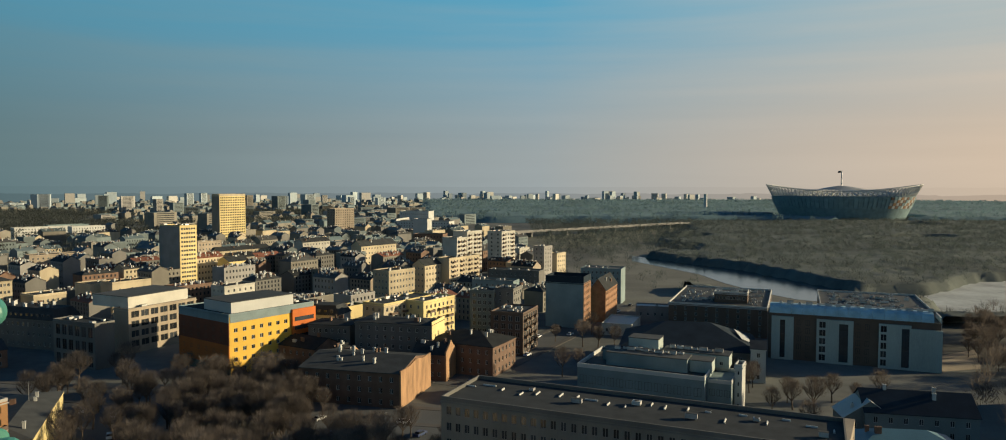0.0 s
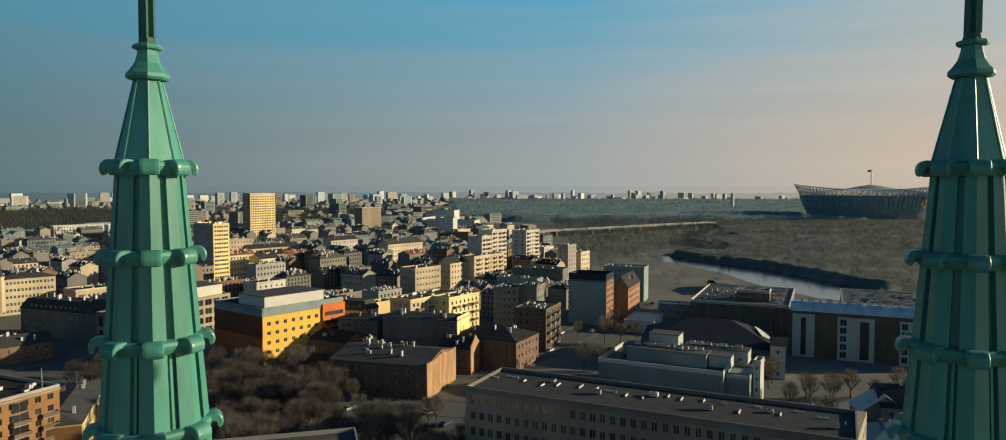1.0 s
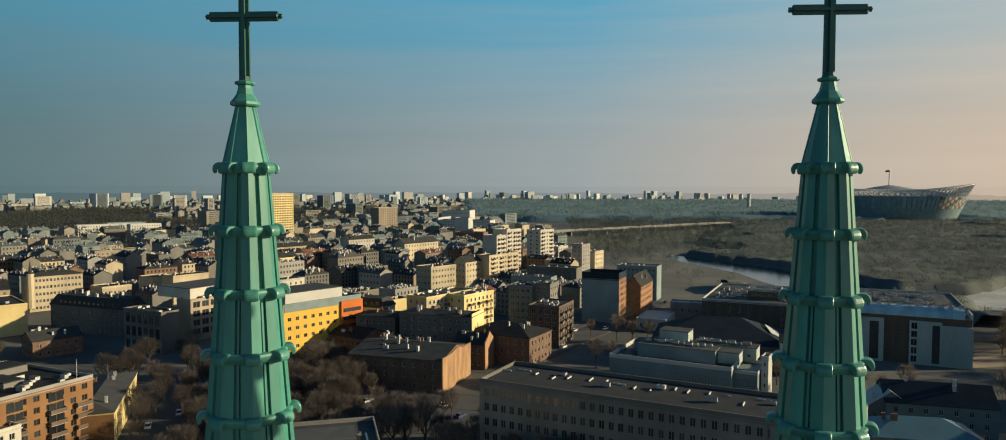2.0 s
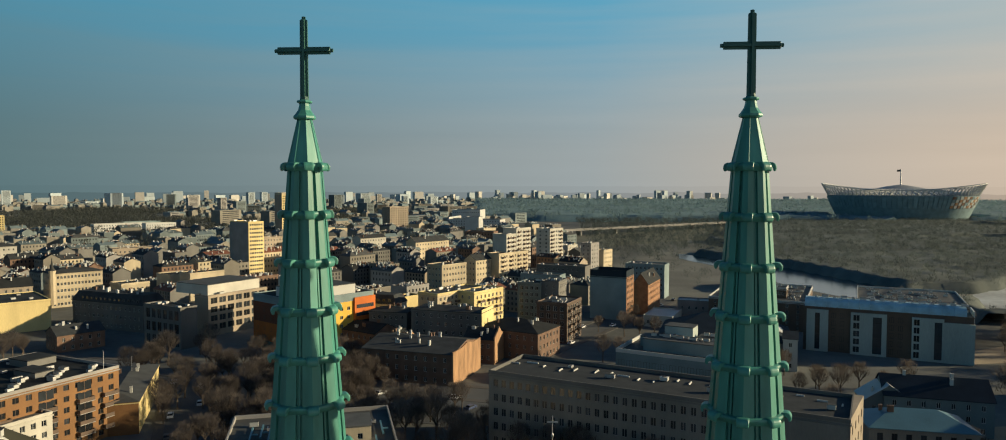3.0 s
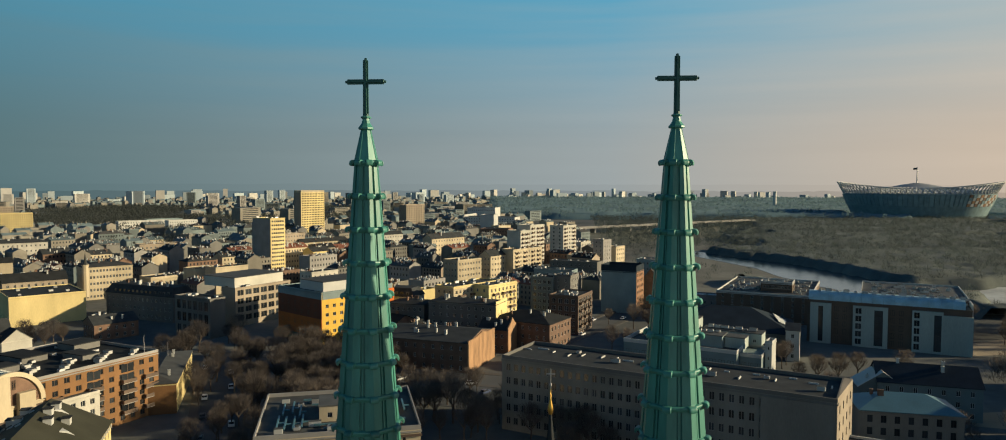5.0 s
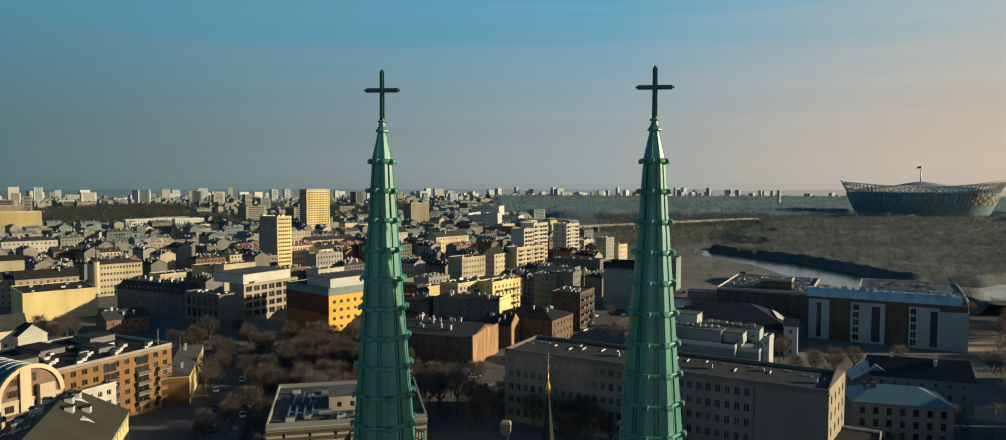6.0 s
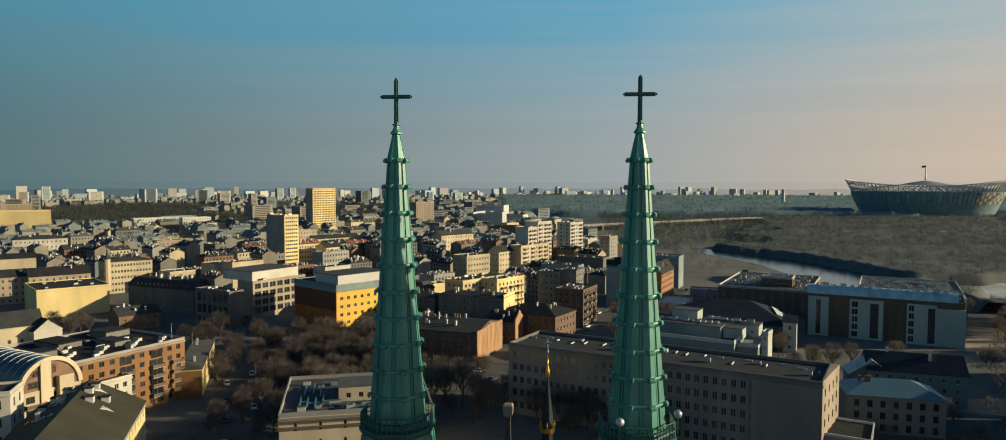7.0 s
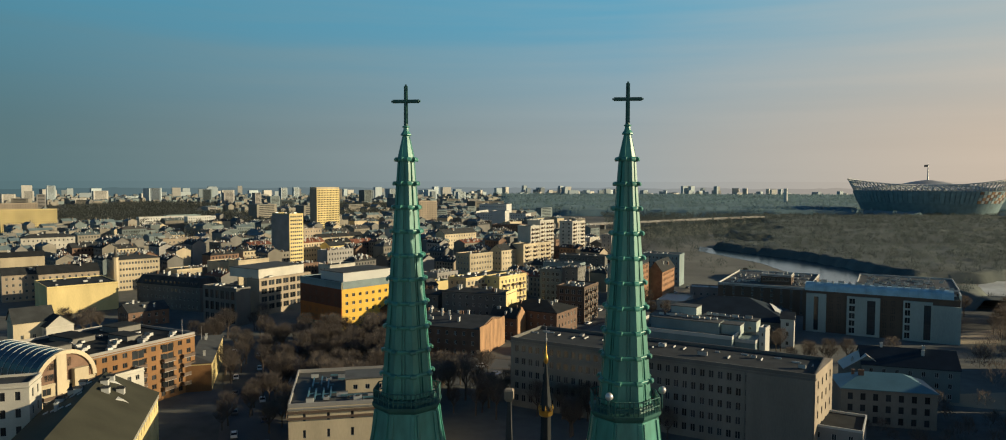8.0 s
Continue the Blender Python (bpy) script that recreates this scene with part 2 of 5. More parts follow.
class Geo:
    """Collects boxes, tubes and prisms into one mesh."""

    def __init__(self):
        self.v, self.f, self.i = [], [], []

    def add(self, verts, faces, i=0):
        n = len(self.v)
        self.v += [tuple(p) for p in verts]
        self.f += [tuple(n + k for k in q) for q in faces]
        self.i += [i] * len(faces)
        return self

    def box(self, x0, y0, z0, x1, y1, z1, i=0, m=None):
        vs = [Vector((x, y, z)) for z in (z0, z1) for x, y in ((x0, y0), (x1, y0), (x1, y1), (x0, y1))]
        if m is not None:
            vs = [m @ p for p in vs]
        return self.add(vs, [(3, 2, 1, 0), (4, 5, 6, 7), (0, 1, 5, 4), (1, 2, 6, 5), (2, 3, 7, 6), (3, 0, 4, 7)], i)

    def loft(self, rings, i=0, cap=True):
        """Closed rings of equally many points, joined one to the next."""
        k = len(rings[0])
        vs = [p for r in rings for p in r]
        fs = [(a * k + b, a * k + (b + 1) % k, (a + 1) * k + (b + 1) % k, (a + 1) * k + b)
              for a in range(len(rings) - 1) for b in range(k)]
        if cap:
            fs += [tuple(range(k))[::-1], tuple(range((len(rings) - 1) * k, len(rings) * k))]
        return self.add(vs, fs, i)

    def lathe(self, profile, n=8, turn=0.0, cx=0, cy=0, i=0, cap=True):
        """profile: (radius, z) from below to above; n-sided."""
        return self.loft([[(cx + r * math.cos(turn + 2 * math.pi * k / n), cy + r * math.sin(turn + 2 * math.pi * k / n), z)
                           for k in range(n)] for r, z in profile], i, cap)

    def tube(self, a, b, r0, r1=None, n=5, i=0):
        a, b = Vector(a), Vector(b)
        r1 = r0 if r1 is None else r1
        q = (b - a).to_track_quat("Z", "Y")
        return self.loft([[c + q @ Vector((r * math.cos(2 * math.pi * k / n), r * math.sin(2 * math.pi * k / n), 0))
                           for k in range(n)] for c, r in ((a, r0), (b, r1))], i)

    def weld(self):
        """Joins corners that lie on one another."""
        at, keep, to = {}, [], []
        for p in self.v:
            key = (round(p[0], 3), round(p[1], 3), round(p[2], 3))
            if key not in at:
                at[key] = len(keep)
                keep.append(p)
            to.append(at[key])
        fs, ids = [], []
        for f, i in zip(self.f, self.i):
            q = [to[k] for k in f]
            q = [k for n, k in enumerate(q) if k != q[n - 1]]
            if len(set(q)) > 2:
                fs.append(tuple(q))
                ids.append(i)
        self.v, self.f, self.i = keep, fs, ids
        return self

    def mesh(self, name, mats, smooth=False):
        return mesh_of(name, self.v, self.f, mats, self.i, smooth)


def part(name, data, parent, label="", m=None):
    ob = new(name, data)
    ob.parent = parent
    if m is not None:
        ob.matrix_basis = m
    return tagged(ob, label)


def thing(name, label, category, m, group="", kind=""):
    ob = new(name)
    ob.empty_display_size = 0.5
    ob.matrix_basis = m
    return tagged(ob, label, category, group, kind)


CACHE = {}


def cached(key, make):
    if key not in CACHE:
        CACHE[key] = make()
    return CACHE[key]


# ---- buildings ----
RECTS = []


def window_mesh(w, h, frame="trim_white"):
    """Frame and set-back panes in one skin."""
    def make():
        t = min(0.09, w * 0.08)
        xs = [-w / 2, -w / 2 + t, -t / 2, t / 2, w / 2 - t, w / 2] if w > 0.8 else [-w / 2, -w / 2 + t, w / 2 - t, w / 2]
        zs = [0, t, h - t, h]
        vs, fs, ids, at = [], [], [], {}

        def v(x, y, z):
            if (x, y, z) not in at:
                at[x, y, z] = len(vs)
                vs.append((x, y, z))
            return at[x, y, z]
        for a in range(len(xs) - 1):
            for c in range(3):
                x0, x1, z0, z1 = xs[a], xs[a + 1], zs[c], zs[c + 1]
                o = [(x0, z0), (x1, z0), (x1, z1), (x0, z1)]
                if c == 1 and a % 2 == 1:
                    for k in range(4):
                        p, q = o[k], o[(k + 1) % 4]
                        fs.append((v(p[0], 0, p[1]), v(q[0], 0, q[1]), v(q[0], 0.05, q[1]), v(p[0], 0.05, p[1])))
                        ids.append(0)
                    fs.append(tuple(v(px, 0.05, pz) for px, pz in o))
                    ids.append(1)
                else:
                    fs.append(tuple(v(px, 0, pz) for px, pz in o))
                    ids.append(0)
        return mesh_of("window", vs, fs, [M[frame], M["glass"]], ids)
    return cached(("win", round(w, 2), round(h, 2), frame), make)


def facade(g, a, b, h, cols, rows, win, base, storey, deep=0.22, margin=0.8, skip=None, inset=False):
    """One wall from a to b (seen from outside: left to right) with recessed openings. Returns the windows' poses."""
    a, b = Vector((*a, 0)), Vector((*b, 0))
    ln = (b - a).length
    u = (b - a) / ln
    n = Vector((u.y, -u.x, 0))
    P = lambda s, z, d=0.0: a + u * s + n * -d + Vector((0, 0, z))
    spots = []
    if not cols or not rows:
        g.add([P(0, 0), P(ln, 0), P(ln, h), P(0, h)], [(0, 1, 2, 3)])
        return spots
    ww, wh = win
    pitch = (ln - 2 * margin) / cols
    ww = min(ww, pitch * 0.8)
    holes = [(margin + pitch * (k + 0.5) - ww / 2, margin + pitch * (k + 0.5) + ww / 2) for k in range(cols)]
    z = 0.0
    for r in range(rows):
        z0 = base + r * storey
        z1 = min(z0 + wh, h - 0.25)
        if z1 - z0 < 0.5:
            break
        g.add([P(0, z), P(ln, z), P(ln, z0), P(0, z0)], [(0, 1, 2, 3)])
        s = 0.0
        for k, (s0, s1) in enumerate(holes):
            if skip and skip(k, r):
                continue
            g.add([P(s, z0), P(s0, z0), P(s0, z1), P(s, z1)], [(0, 1, 2, 3)])
            g.add([P(s0, z0), P(s1, z0), P(s1, z1), P(s0, z1), P(s0, z0, deep), P(s1, z0, deep), P(s1, z1, deep), P(s0, z1, deep)],
                  [(0, 1, 5, 4), (1, 2, 6, 5), (2, 3, 7, 6), (3, 0, 4, 7), (4, 5, 6, 7)])
            if inset:
                g.i[-1] = 1
            m = Matrix.Translation(P((s0 + s1) / 2, z0, deep - 0.07)) @ Matrix.Rotation(math.atan2(u.y, u.x), 4, "Z")
            spots.append((m, ww, z1 - z0))
            s = s1
        g.add([P(s, z0), P(ln, z0), P(ln, z1), P(s, z1)], [(0, 1, 2, 3)])
        z = z1
    g.add([P(0, z), P(ln, z), P(ln, h), P(0, h)], [(0, 1, 2, 3)])
    return spots


def chimney_mesh(k):
    def make():
        rnd = random.Random(k)
        w, d, h = rnd.uniform(0.5, 1.6), rnd.uniform(0.45, 0.7), rnd.uniform(0.9, 2.0)
        g = Geo().box(-w / 2, -d / 2, -1.2, w / 2, d / 2, h).box(-w / 2 - 0.08, -d / 2 - 0.08, h, w / 2 + 0.08, d / 2 + 0.08, h + 0.14)
        for j in range(max(1, int(w / 0.5))):
            x = -w / 2 + (j + 0.5) * w / max(1, int(w / 0.5))
            g.lathe([(0.1, h + 0.14), (0.1, h + 0.4)], 6, 0, x, 0, 1)
        return g.mesh("chimney", [M["trim_white"] if k % 3 else M["brick"], M["roof_grey"]])
    return cached(("chim", k), make)


def unit_mesh(k):
    def make():
        rnd = random.Random(50 + k)
        g = Geo()
        w, d, h = rnd.uniform(0.9, 2.6), rnd.uniform(0.8, 1.6), rnd.uniform(0.6, 1.5)
        g.box(-w / 2, -d / 2, 0.15, w / 2, d / 2, h)
        for sx in (-1, 1):
            g.box(sx * w * 0.35 - 0.08, -d / 2 + 0.05, 0, sx * w * 0.35 + 0.08, d / 2 - 0.05, 0.15, 1)
        if k % 2:
            g.lathe([(d * 0.36, h), (d * 0.36, h + 0.12), (d * 0.2, h + 0.12)], 10, 0, 0, 0, 1)
        else:
            g.box(-w / 2 - 0.05, -d / 2 - 0.05, h, w / 2 + 0.05, d / 2 + 0.05, h + 0.06, 1)
        return g.mesh("rooftop_unit", [M["trim_white"] if k % 3 == 0 else M["steel"], M["roof_grey"]])
    return cached(("unit", k), make)


def house(name, label, category, x, y, ang, L, W, h, wall="plaster_grey", roofm="roof_dark", front=(0, 0), right=(0, 0),
          back=(0, 0), left=(0, 0), win=(1.1, 1.6), base=None, storey=None, roof="flat", rise=3.0, chim=0, units=0, z0=0.0,
          seed=1, frame="trim_white", group="", parapet=0.6, band=None, inset=False, chims=9):
    """A building. Its origin is its corner on the ground between the front (facing local -y) and the right side (local +x);
    it stretches L to the left and W to the back."""
    rnd = random.Random(seed * 7919 + int(L * 10))
    root = thing(name, label, category, pose(x, y, z0, 0, 0, ang), group)
    rows = max(front[1], right[1], 1)
    storey = storey or (h - 0.5) / rows
    base = (storey - win[1]) * 0.55 if base is None else base
    g = Geo()
    spots = facade(g, (-L, 0), (0, 0), h, *front, win, base, storey, inset=inset)
    spots += facade(g, (0, 0), (0, W), h, *right, win, base, storey, inset=inset)
    spots += facade(g, (0, W), (-L, W), h, *back, win, base, storey, inset=inset)
    spots += facade(g, (-L, W), (-L, 0), h, *left, win, base, storey, inset=inset)
    if roof == "gable_y":
        for yy, fl in ((0, 1), (W, -1)):
            g.add([(-L, yy, h), (0, yy, h), (-L / 2, yy, h + rise)], [(0, 1, 2)[::fl]])
    if roof == "gable_x":
        for xx, fl in ((0, 1), (-L, -1)):
            g.add([(xx, 0, h), (xx, W, h), (xx, W / 2, h + rise)], [(0, 1, 2)[::fl]])
    part("wall", g.weld().mesh("wall", [M[wall], M["glass"]]), root)
    RECTS.append((x, y, ang, L, W))
    for m, ww, wh in () if inset else spots:
        part("window", window_mesh(ww, wh, frame), root, m=m)
    o, t = 0.35, 0.18
    g = Geo()
    top = lambda px, py: h
    if roof == "flat":
        g.box(-L + 0.2, 0.2, h - 0.3, -0.2, W - 0.2, h + 0.02)
        part("roof", g.mesh("roof", M[roofm]), root)
        if parapet:
            q = Geo()
            for b in ((-L - 0.06, -0.06, 0.06, 0.25), (-L - 0.06, W - 0.25, 0.06, W + 0.06), (-L - 0.06, 0.25, -L + 0.25, W - 0.25), (-0.25, 0.25, 0.06, W - 0.25)):
                q.box(b[0], b[1], h, b[2], b[3], h + parapet)
            part("parapet", q.mesh("parapet", M[band or wall]), root)
    else:
        e = h - 0.05
        if roof == "gable_x":
            slope = rise / (W / 2)
            prof = [(-o, e - o * slope), (W / 2, h + rise - 0.05), (W + o, e - o * slope)]
            ends = [[(xx, py, pz + dz) for dz in (0, t) for py, pz in (prof if dz == 0 else prof[::-1])] for xx in (-L - o, o)]
            g.loft(ends)
            top = lambda px, py: h + rise * (1 - abs(py - W / 2) / (W / 2))
        elif roof == "gable_y":
            slope = rise / (L / 2)
            prof = [(-L - o, e - o * slope), (-L / 2, h + rise - 0.05), (o, e - o * slope)]
            ends = [[(px, yy, pz + dz) for dz in (0, t) for px, pz in (prof if dz == 0 else prof[::-1])] for yy in (W + o, -o)]
            g.loft(ends)
            top = lambda px, py: h + rise * (1 - abs(px + L / 2) / (L / 2))
        elif roof == "hip":
            k = min(L, W) / 2
            e0 = [(-L - o, -o), (o, -o), (o, W + o), (-L - o, W + o)]
            e1 = [(-L + k, k), (-k, k), (-k, W - k), (-L + k, W - k)]
            g.loft([[(px, py, e) for px, py in e0], [(px, py, e + t) for px, py in e0], [(px, py, h + rise) for px, py in e1]])
            top = lambda px, py: h + rise * min(1, min(-px, px + L, py, W - py) / k)
        elif roof == "mansard":
            k = min(2.0, min(L, W) * 0.2)
            e0 = [(-L - o, -o), (o, -o), (o, W + o), (-L - o, W + o)]
            e1 = [(-L + k, k), (-k, k), (-k, W - k), (-L + k, W - k)]
            g.loft([[(px, py, e) for px, py in e0], [(px, py, e + t) for px, py in e0], [(px, py, h + rise) for px, py in e1]])
            top = lambda px, py: h + rise * min(1, min(-px, px + L, py, W - py) / k)
        part("roof", g.mesh("roof", M[roofm]), root)
        if roof == "mansard":
            dm = cached("attic_dormer", lambda: Geo().box(-0.65, -0.1, -0.3, 0.65, 1.6, 1.3).box(-0.8, -0.25, 1.3, 0.8, 1.7, 1.45, 1).box(-0.42, -0.14, 0.05, 0.42, -0.1, 1.1, 2).mesh("dormer", [M["plaster_grey"], M["roof_grey"], M["glass"]]))
            for c in range(int((L - 5) / 3)):
                part("dormer", dm, root, m=pose(-3.2 - c * 3, 0.35, h + 0.9))
    if not inset and h > 8 and (front[0] or right[0]):
        q = Geo()
        for b in ((-L - 0.22, -0.22, 0.22, -0.01), (-L - 0.22, W + 0.01, 0.22, W + 0.22), (-L - 0.22, -0.01, -L - 0.01, W + 0.01), (0.01, -0.01, 0.22, W + 0.01)):
            q.box(b[0], b[1], h - 0.55, b[2], b[3], h - 0.25)
        part("cornice", q.mesh("cornice", M[band or wall]), root)
    if inset and chim:
        # small clutter on the roof, too fine to count
        q = Geo()
        for c in range(chim * 8):
            px, py = -rnd.uniform(0.08, 0.92) * L, rnd.uniform(0.1, 0.9) * W
            w, d, hh, zz = rnd.uniform(0.15, 0.6), rnd.uniform(0.15, 0.4), rnd.uniform(0.5, 1.9), top(px, py)
            q.box(px - w, py - d, zz - 0.8, px + w, py + d, zz + hh, 1 if c % 4 == 0 else 0)
        tagged(part("roof_clutter", q.mesh("roof_clutter", [M["trim_white"], M["brick"]]), root), kind="stuff")
        chim = 0
    for c in range(chim):
        px, py = -rnd.uniform(0.12, 0.88) * L, rnd.uniform(0.15, 0.85) * W
        part("chimney", chimney_mesh(rnd.randrange(9)), root, m=pose(px, py, top(px, py), 0, 0, rnd.choice((0, 90))))
    for c in range(units):
        px, py = -rnd.uniform(0.08, 0.92) * L, rnd.uniform(0.12, 0.88) * W
        part("rooftop_unit", unit_mesh(rnd.randrange(8)), root, m=pose(px, py, top(px, py) + 0.02, 0, 0, rnd.choice((0, 90))))
    return root


# ---- ground ----
g = Geo().box(-4990, -300, -4, 4990, 4990, 0)
ground = new("ground", g.mesh("ground", M["city_ground"]))
tagged(ground, "dark city ground of asphalt, yards and bare earth", "ground", kind="structure")


# ---- the cathedral's twin spires ----
OCT = math.pi / 8
RINGS = [68.86 - 1.96 * k for k in range(10)]


def spire_radius(z):
    return 0.71 + (68.86 - z) * 0.0757


def crocket(g, r, z, a, w, s):
    """A rolled leaf on a corner: it leaves the ring outwards and curls down."""
    nose = [(-0.08, 0.13), (0.03, 0.14), (0.11, 0.142), (0.175, 0.125), (0.225, 0.085), (0.258, 0.03), (0.27, -0.03), (0.266, -0.09), (0.245, -0.145),
            (0.21, -0.175), (0.18, -0.165), (0.175, -0.12), (0.172, -0.07), (0.14, -0.03), (0.08, -0.015), (-0.08, -0.03)]
    rings = []
    for f, k in ((-1.0, 0.86), (-0.9, 0.96), (-0.6, 1.0), (0.6, 1.0), (0.9, 0.96), (1.0, 0.86)):
        tt = f * w / 2
        ring = []
        for d, dz in nose:
            rr, zz = r - 0.03 + s * d * k, z + s * dz * k
            ring.append((rr * math.cos(a) - tt * math.sin(a), rr * math.sin(a) + tt * math.cos(a), zz))
        rings.append(ring)
    g.loft(rings)


def spire(x, label):
    root = thing("church_spire", label, "church spire", pose(x, 0, 0, 0, 0, 4.5), "twin spires of the cathedral")
    # shaft: eight facets tier by tier, with raised ribs beside each corner and in the middle
    for k, zt in enumerate(RINGS):
        zb = RINGS[k + 1] if k < 9 else 49.3
        g = Geo().lathe([(spire_radius(zb) - 0.15, zb), (spire_radius(zt) - 0.15, zt)], 8, OCT)
        tier = part("shaft_tier", cached(("tier", k), lambda: g.mesh("shaft_tier", M["copper"])), root)
        rows, mids = [], []
        for z in (zb + 0.1, zt - 0.1):
            rr = spire_radius(z)
            hw, ap = rr * math.sin(OCT), rr * math.cos(OCT)
            c0 = Vector((rr, 0, z))
            da, db = Vector((-math.sin(OCT), math.cos(OCT), 0)), Vector((-math.sin(OCT), -math.cos(OCT), 0))
            na, nb = Vector((-math.cos(OCT), -math.sin(OCT), 0)) * 0.2, Vector((-math.cos(OCT), math.sin(OCT), 0)) * 0.2
            e = hw * 0.76
            rows.append([c0 + db * e + nb, c0 + db * e, c0, c0 + da * e, c0 + da * e + na, c0 + Vector((-0.22, 0, 0))])
            mids.append([(ap + dd, tt, z) for dd, tt in ((-0.22, -0.07 * hw), (-0.05, -0.07 * hw), (-0.05, 0.07 * hw), (-0.22, 0.07 * hw))])
        strip_mesh = cached(("strip", k), lambda: Geo().loft(rows).mesh("corner_strip", M["copper"]))
        for c in range(8):
            part("corner_strip", strip_mesh, tier, m=Matrix.Rotation(OCT + c * math.pi / 4, 4, "Z"))
        if k > 1:
            rib = cached(("rib", k), lambda: Geo().loft(mids).mesh("rib", M["copper"]))
            for c in range(8):
                part("rib", rib, tier, m=Matrix.Rotation(c * math.pi / 4, 4, "Z"))
    for k, z in enumerate(RINGS):
        r = spire_radius(z)
        g = Geo().lathe([(r - 0.12, z - 0.19), (r + 0.01, z - 0.17), (r + 0.05, z - 0.12), (r + 0.10, z - 0.04), (r + 0.12, z + 0.03), (r + 0.10, z + 0.10), (r + 0.03, z + 0.13), (r - 0.12, z + 0.16)], 8, OCT)
        ring = part("ring", g.mesh("ring", M["copper"]), root)
        q = Geo()
        crocket(q, r + 0.02, z + 0.02, 0, 0.40 + 0.014 * k, 1.12)
        cm = cached(("crocket", k), lambda: q.mesh("crocket", M["copper"]))
        for c in range(8):
            part("crocket", cm, ring, m=Matrix.Rotation(OCT + c * math.pi / 4, 4, "Z"))
    cone = part("cone", Geo().lathe([(0.70, 68.98), (0.27, 70.85)], 8, OCT).mesh("cone", M["copper"]), root)
    seam = cached("seam", lambda: Geo().tube((0.705, 0, 68.98), (0.275, 0, 70.85), 0.02, n=4).mesh("seam", M["copper"]))
    for c in range(8):
        part("seam", seam, cone, m=Matrix.Rotation(OCT + c * math.pi / 4, 4, "Z"))
    g = Geo().lathe([(0.26, 70.80), (0.41, 70.81), (0.46, 70.86), (0.45, 70.94), (0.38, 71.02), (0.27, 71.18), (0.22, 71.36), (0.21, 71.46), (0.30, 71.49), (0.32, 71.53), (0.30, 71.58), (0.18, 71.62)], 8, OCT)
    part("finial_knob", g.mesh("finial_knob", M["copper"]), root)
    cross = part("cross", Geo().lathe([(0.2, 71.58), (0.16, 71.75)], 8, OCT).mesh("cross", M["copper_dark"]), root, "dark green copper cross")
    plus = [(-0.05, -0.15), (0.05, -0.15), (0.05, -0.05), (0.15, -0.05), (0.15, 0.05), (0.05, 0.05),
            (0.05, 0.15), (-0.05, 0.15), (-0.05, 0.05), (-0.15, 0.05), (-0.15, -0.05), (-0.05, -0.05)]
    tip = lambda z, s: [(px * s, py * s, z) for px, py in plus]
    g = Geo().loft([tip(71.6, 1.12), tip(74.86, 1.0), tip(74.9, 0.5), tip(75.0, 0.5)])
    part("post", g.mesh("post", M["copper_dark"]), cross)
    g = Geo().loft([tip(-1.22, 0.5), tip(-1.12, 0.5), tip(-1.09, 0.98), tip(1.09, 0.98), tip(1.12, 0.5), tip(1.22, 0.5)])
    part("arm", g.mesh("arm", M["copper_dark"]), cross, m=Matrix.Rotation(radians(-4.5), 4, "Z") @ Matrix.Translation((0, 0, 73.62)) @ Matrix.Rotation(math.pi / 2, 4, "Y"))
    # gallery and the flared roof below it
    g = Geo().lathe([(2.6, 48.15), (2.75, 48.35), (2.95, 48.6), (3.0, 48.85), (2.4, 48.9), (2.3, 49.3)], 8, OCT)
    cornice = part("cornice", g.mesh("cornice", M["copper_dark"]), root)
    ca, sa = math.cos(OCT), math.sin(OCT)
    rail = cached("rail", lambda: Geo().tube((2.85 * ca, -2.85 * sa, 0), (2.85 * ca, 2.85 * sa, 0), 0.05, n=4).mesh("rail", M["copper_dark"]))
    bar = cached("baluster", lambda: Geo().tube((2.85 * ca, 0, 48.85), (2.85 * ca, 0, 50.0), 0.045, n=4).mesh("baluster", M["copper_dark"]))
    for c in range(8):
        turn = Matrix.Rotation(c * math.pi / 4, 4, "Z")
        for zz in (49.3, 49.95):
            part("rail", rail, cornice, m=turn @ Matrix.Translation((0, 0, zz)))
        for j in range(6):
            part("baluster", bar, cornice, m=turn @ Matrix.Translation((0, 2.85 * sa * (j / 3 - 1), 0)))
    flare = part("flared_roof", Geo().lathe([(4.6, 40.0), (3.5, 43.6), (2.95, 46.6), (2.75, 48.3)], 8, OCT).mesh("flared_roof", M["copper"]), root)
    for f in (-0.78, 0.78):
        rows = []
        for rr, z in ((3.5, 43.7), (2.95, 46.6), (2.75, 48.2)):
            ap, hw = rr * math.cos(OCT), rr * math.sin(OCT)
            rows.append([(ap + dd, f * hw + tt, z) for dd, tt in ((-0.03, -0.13), (0.10, -0.13), (0.10, 0.13), (-0.03, 0.13))])
        rib = Geo().loft(rows).mesh("rib", M["copper"])
        for c in range(8):
            part("rib", rib, flare, m=Matrix.Rotation(c * math.pi / 4, 4, "Z"))
    g = Geo().box(-4.2, -4.2, 0, 4.2, 4.2, 40.2)
    for sx in (-1, 1):
        for sy in (-1, 1):
            g.box(sx * 4.2 - 0.9, sy * 4.2 - 0.9, 0, sx * 4.2 + 0.9, sy * 4.2 + 0.9, 36)
    part("tower_shaft", g.mesh("tower_shaft", M["brick"]), root, "plain dark brick tower shaft")
    return root


spire(-9, "tall slender green copper spire with rings of crockets, partly in shadow")
spire(9, "tall slender green copper spire with rings of crockets, sunlit edge")


# ---- extra parts for buildings ----
def box_part(root, name, x0, y0, z0, x1, y1, z1, material, label=""):
    return part(name, Geo().box(x0, y0, z0, x1, y1, z1).mesh(name, M[material]), root, label)


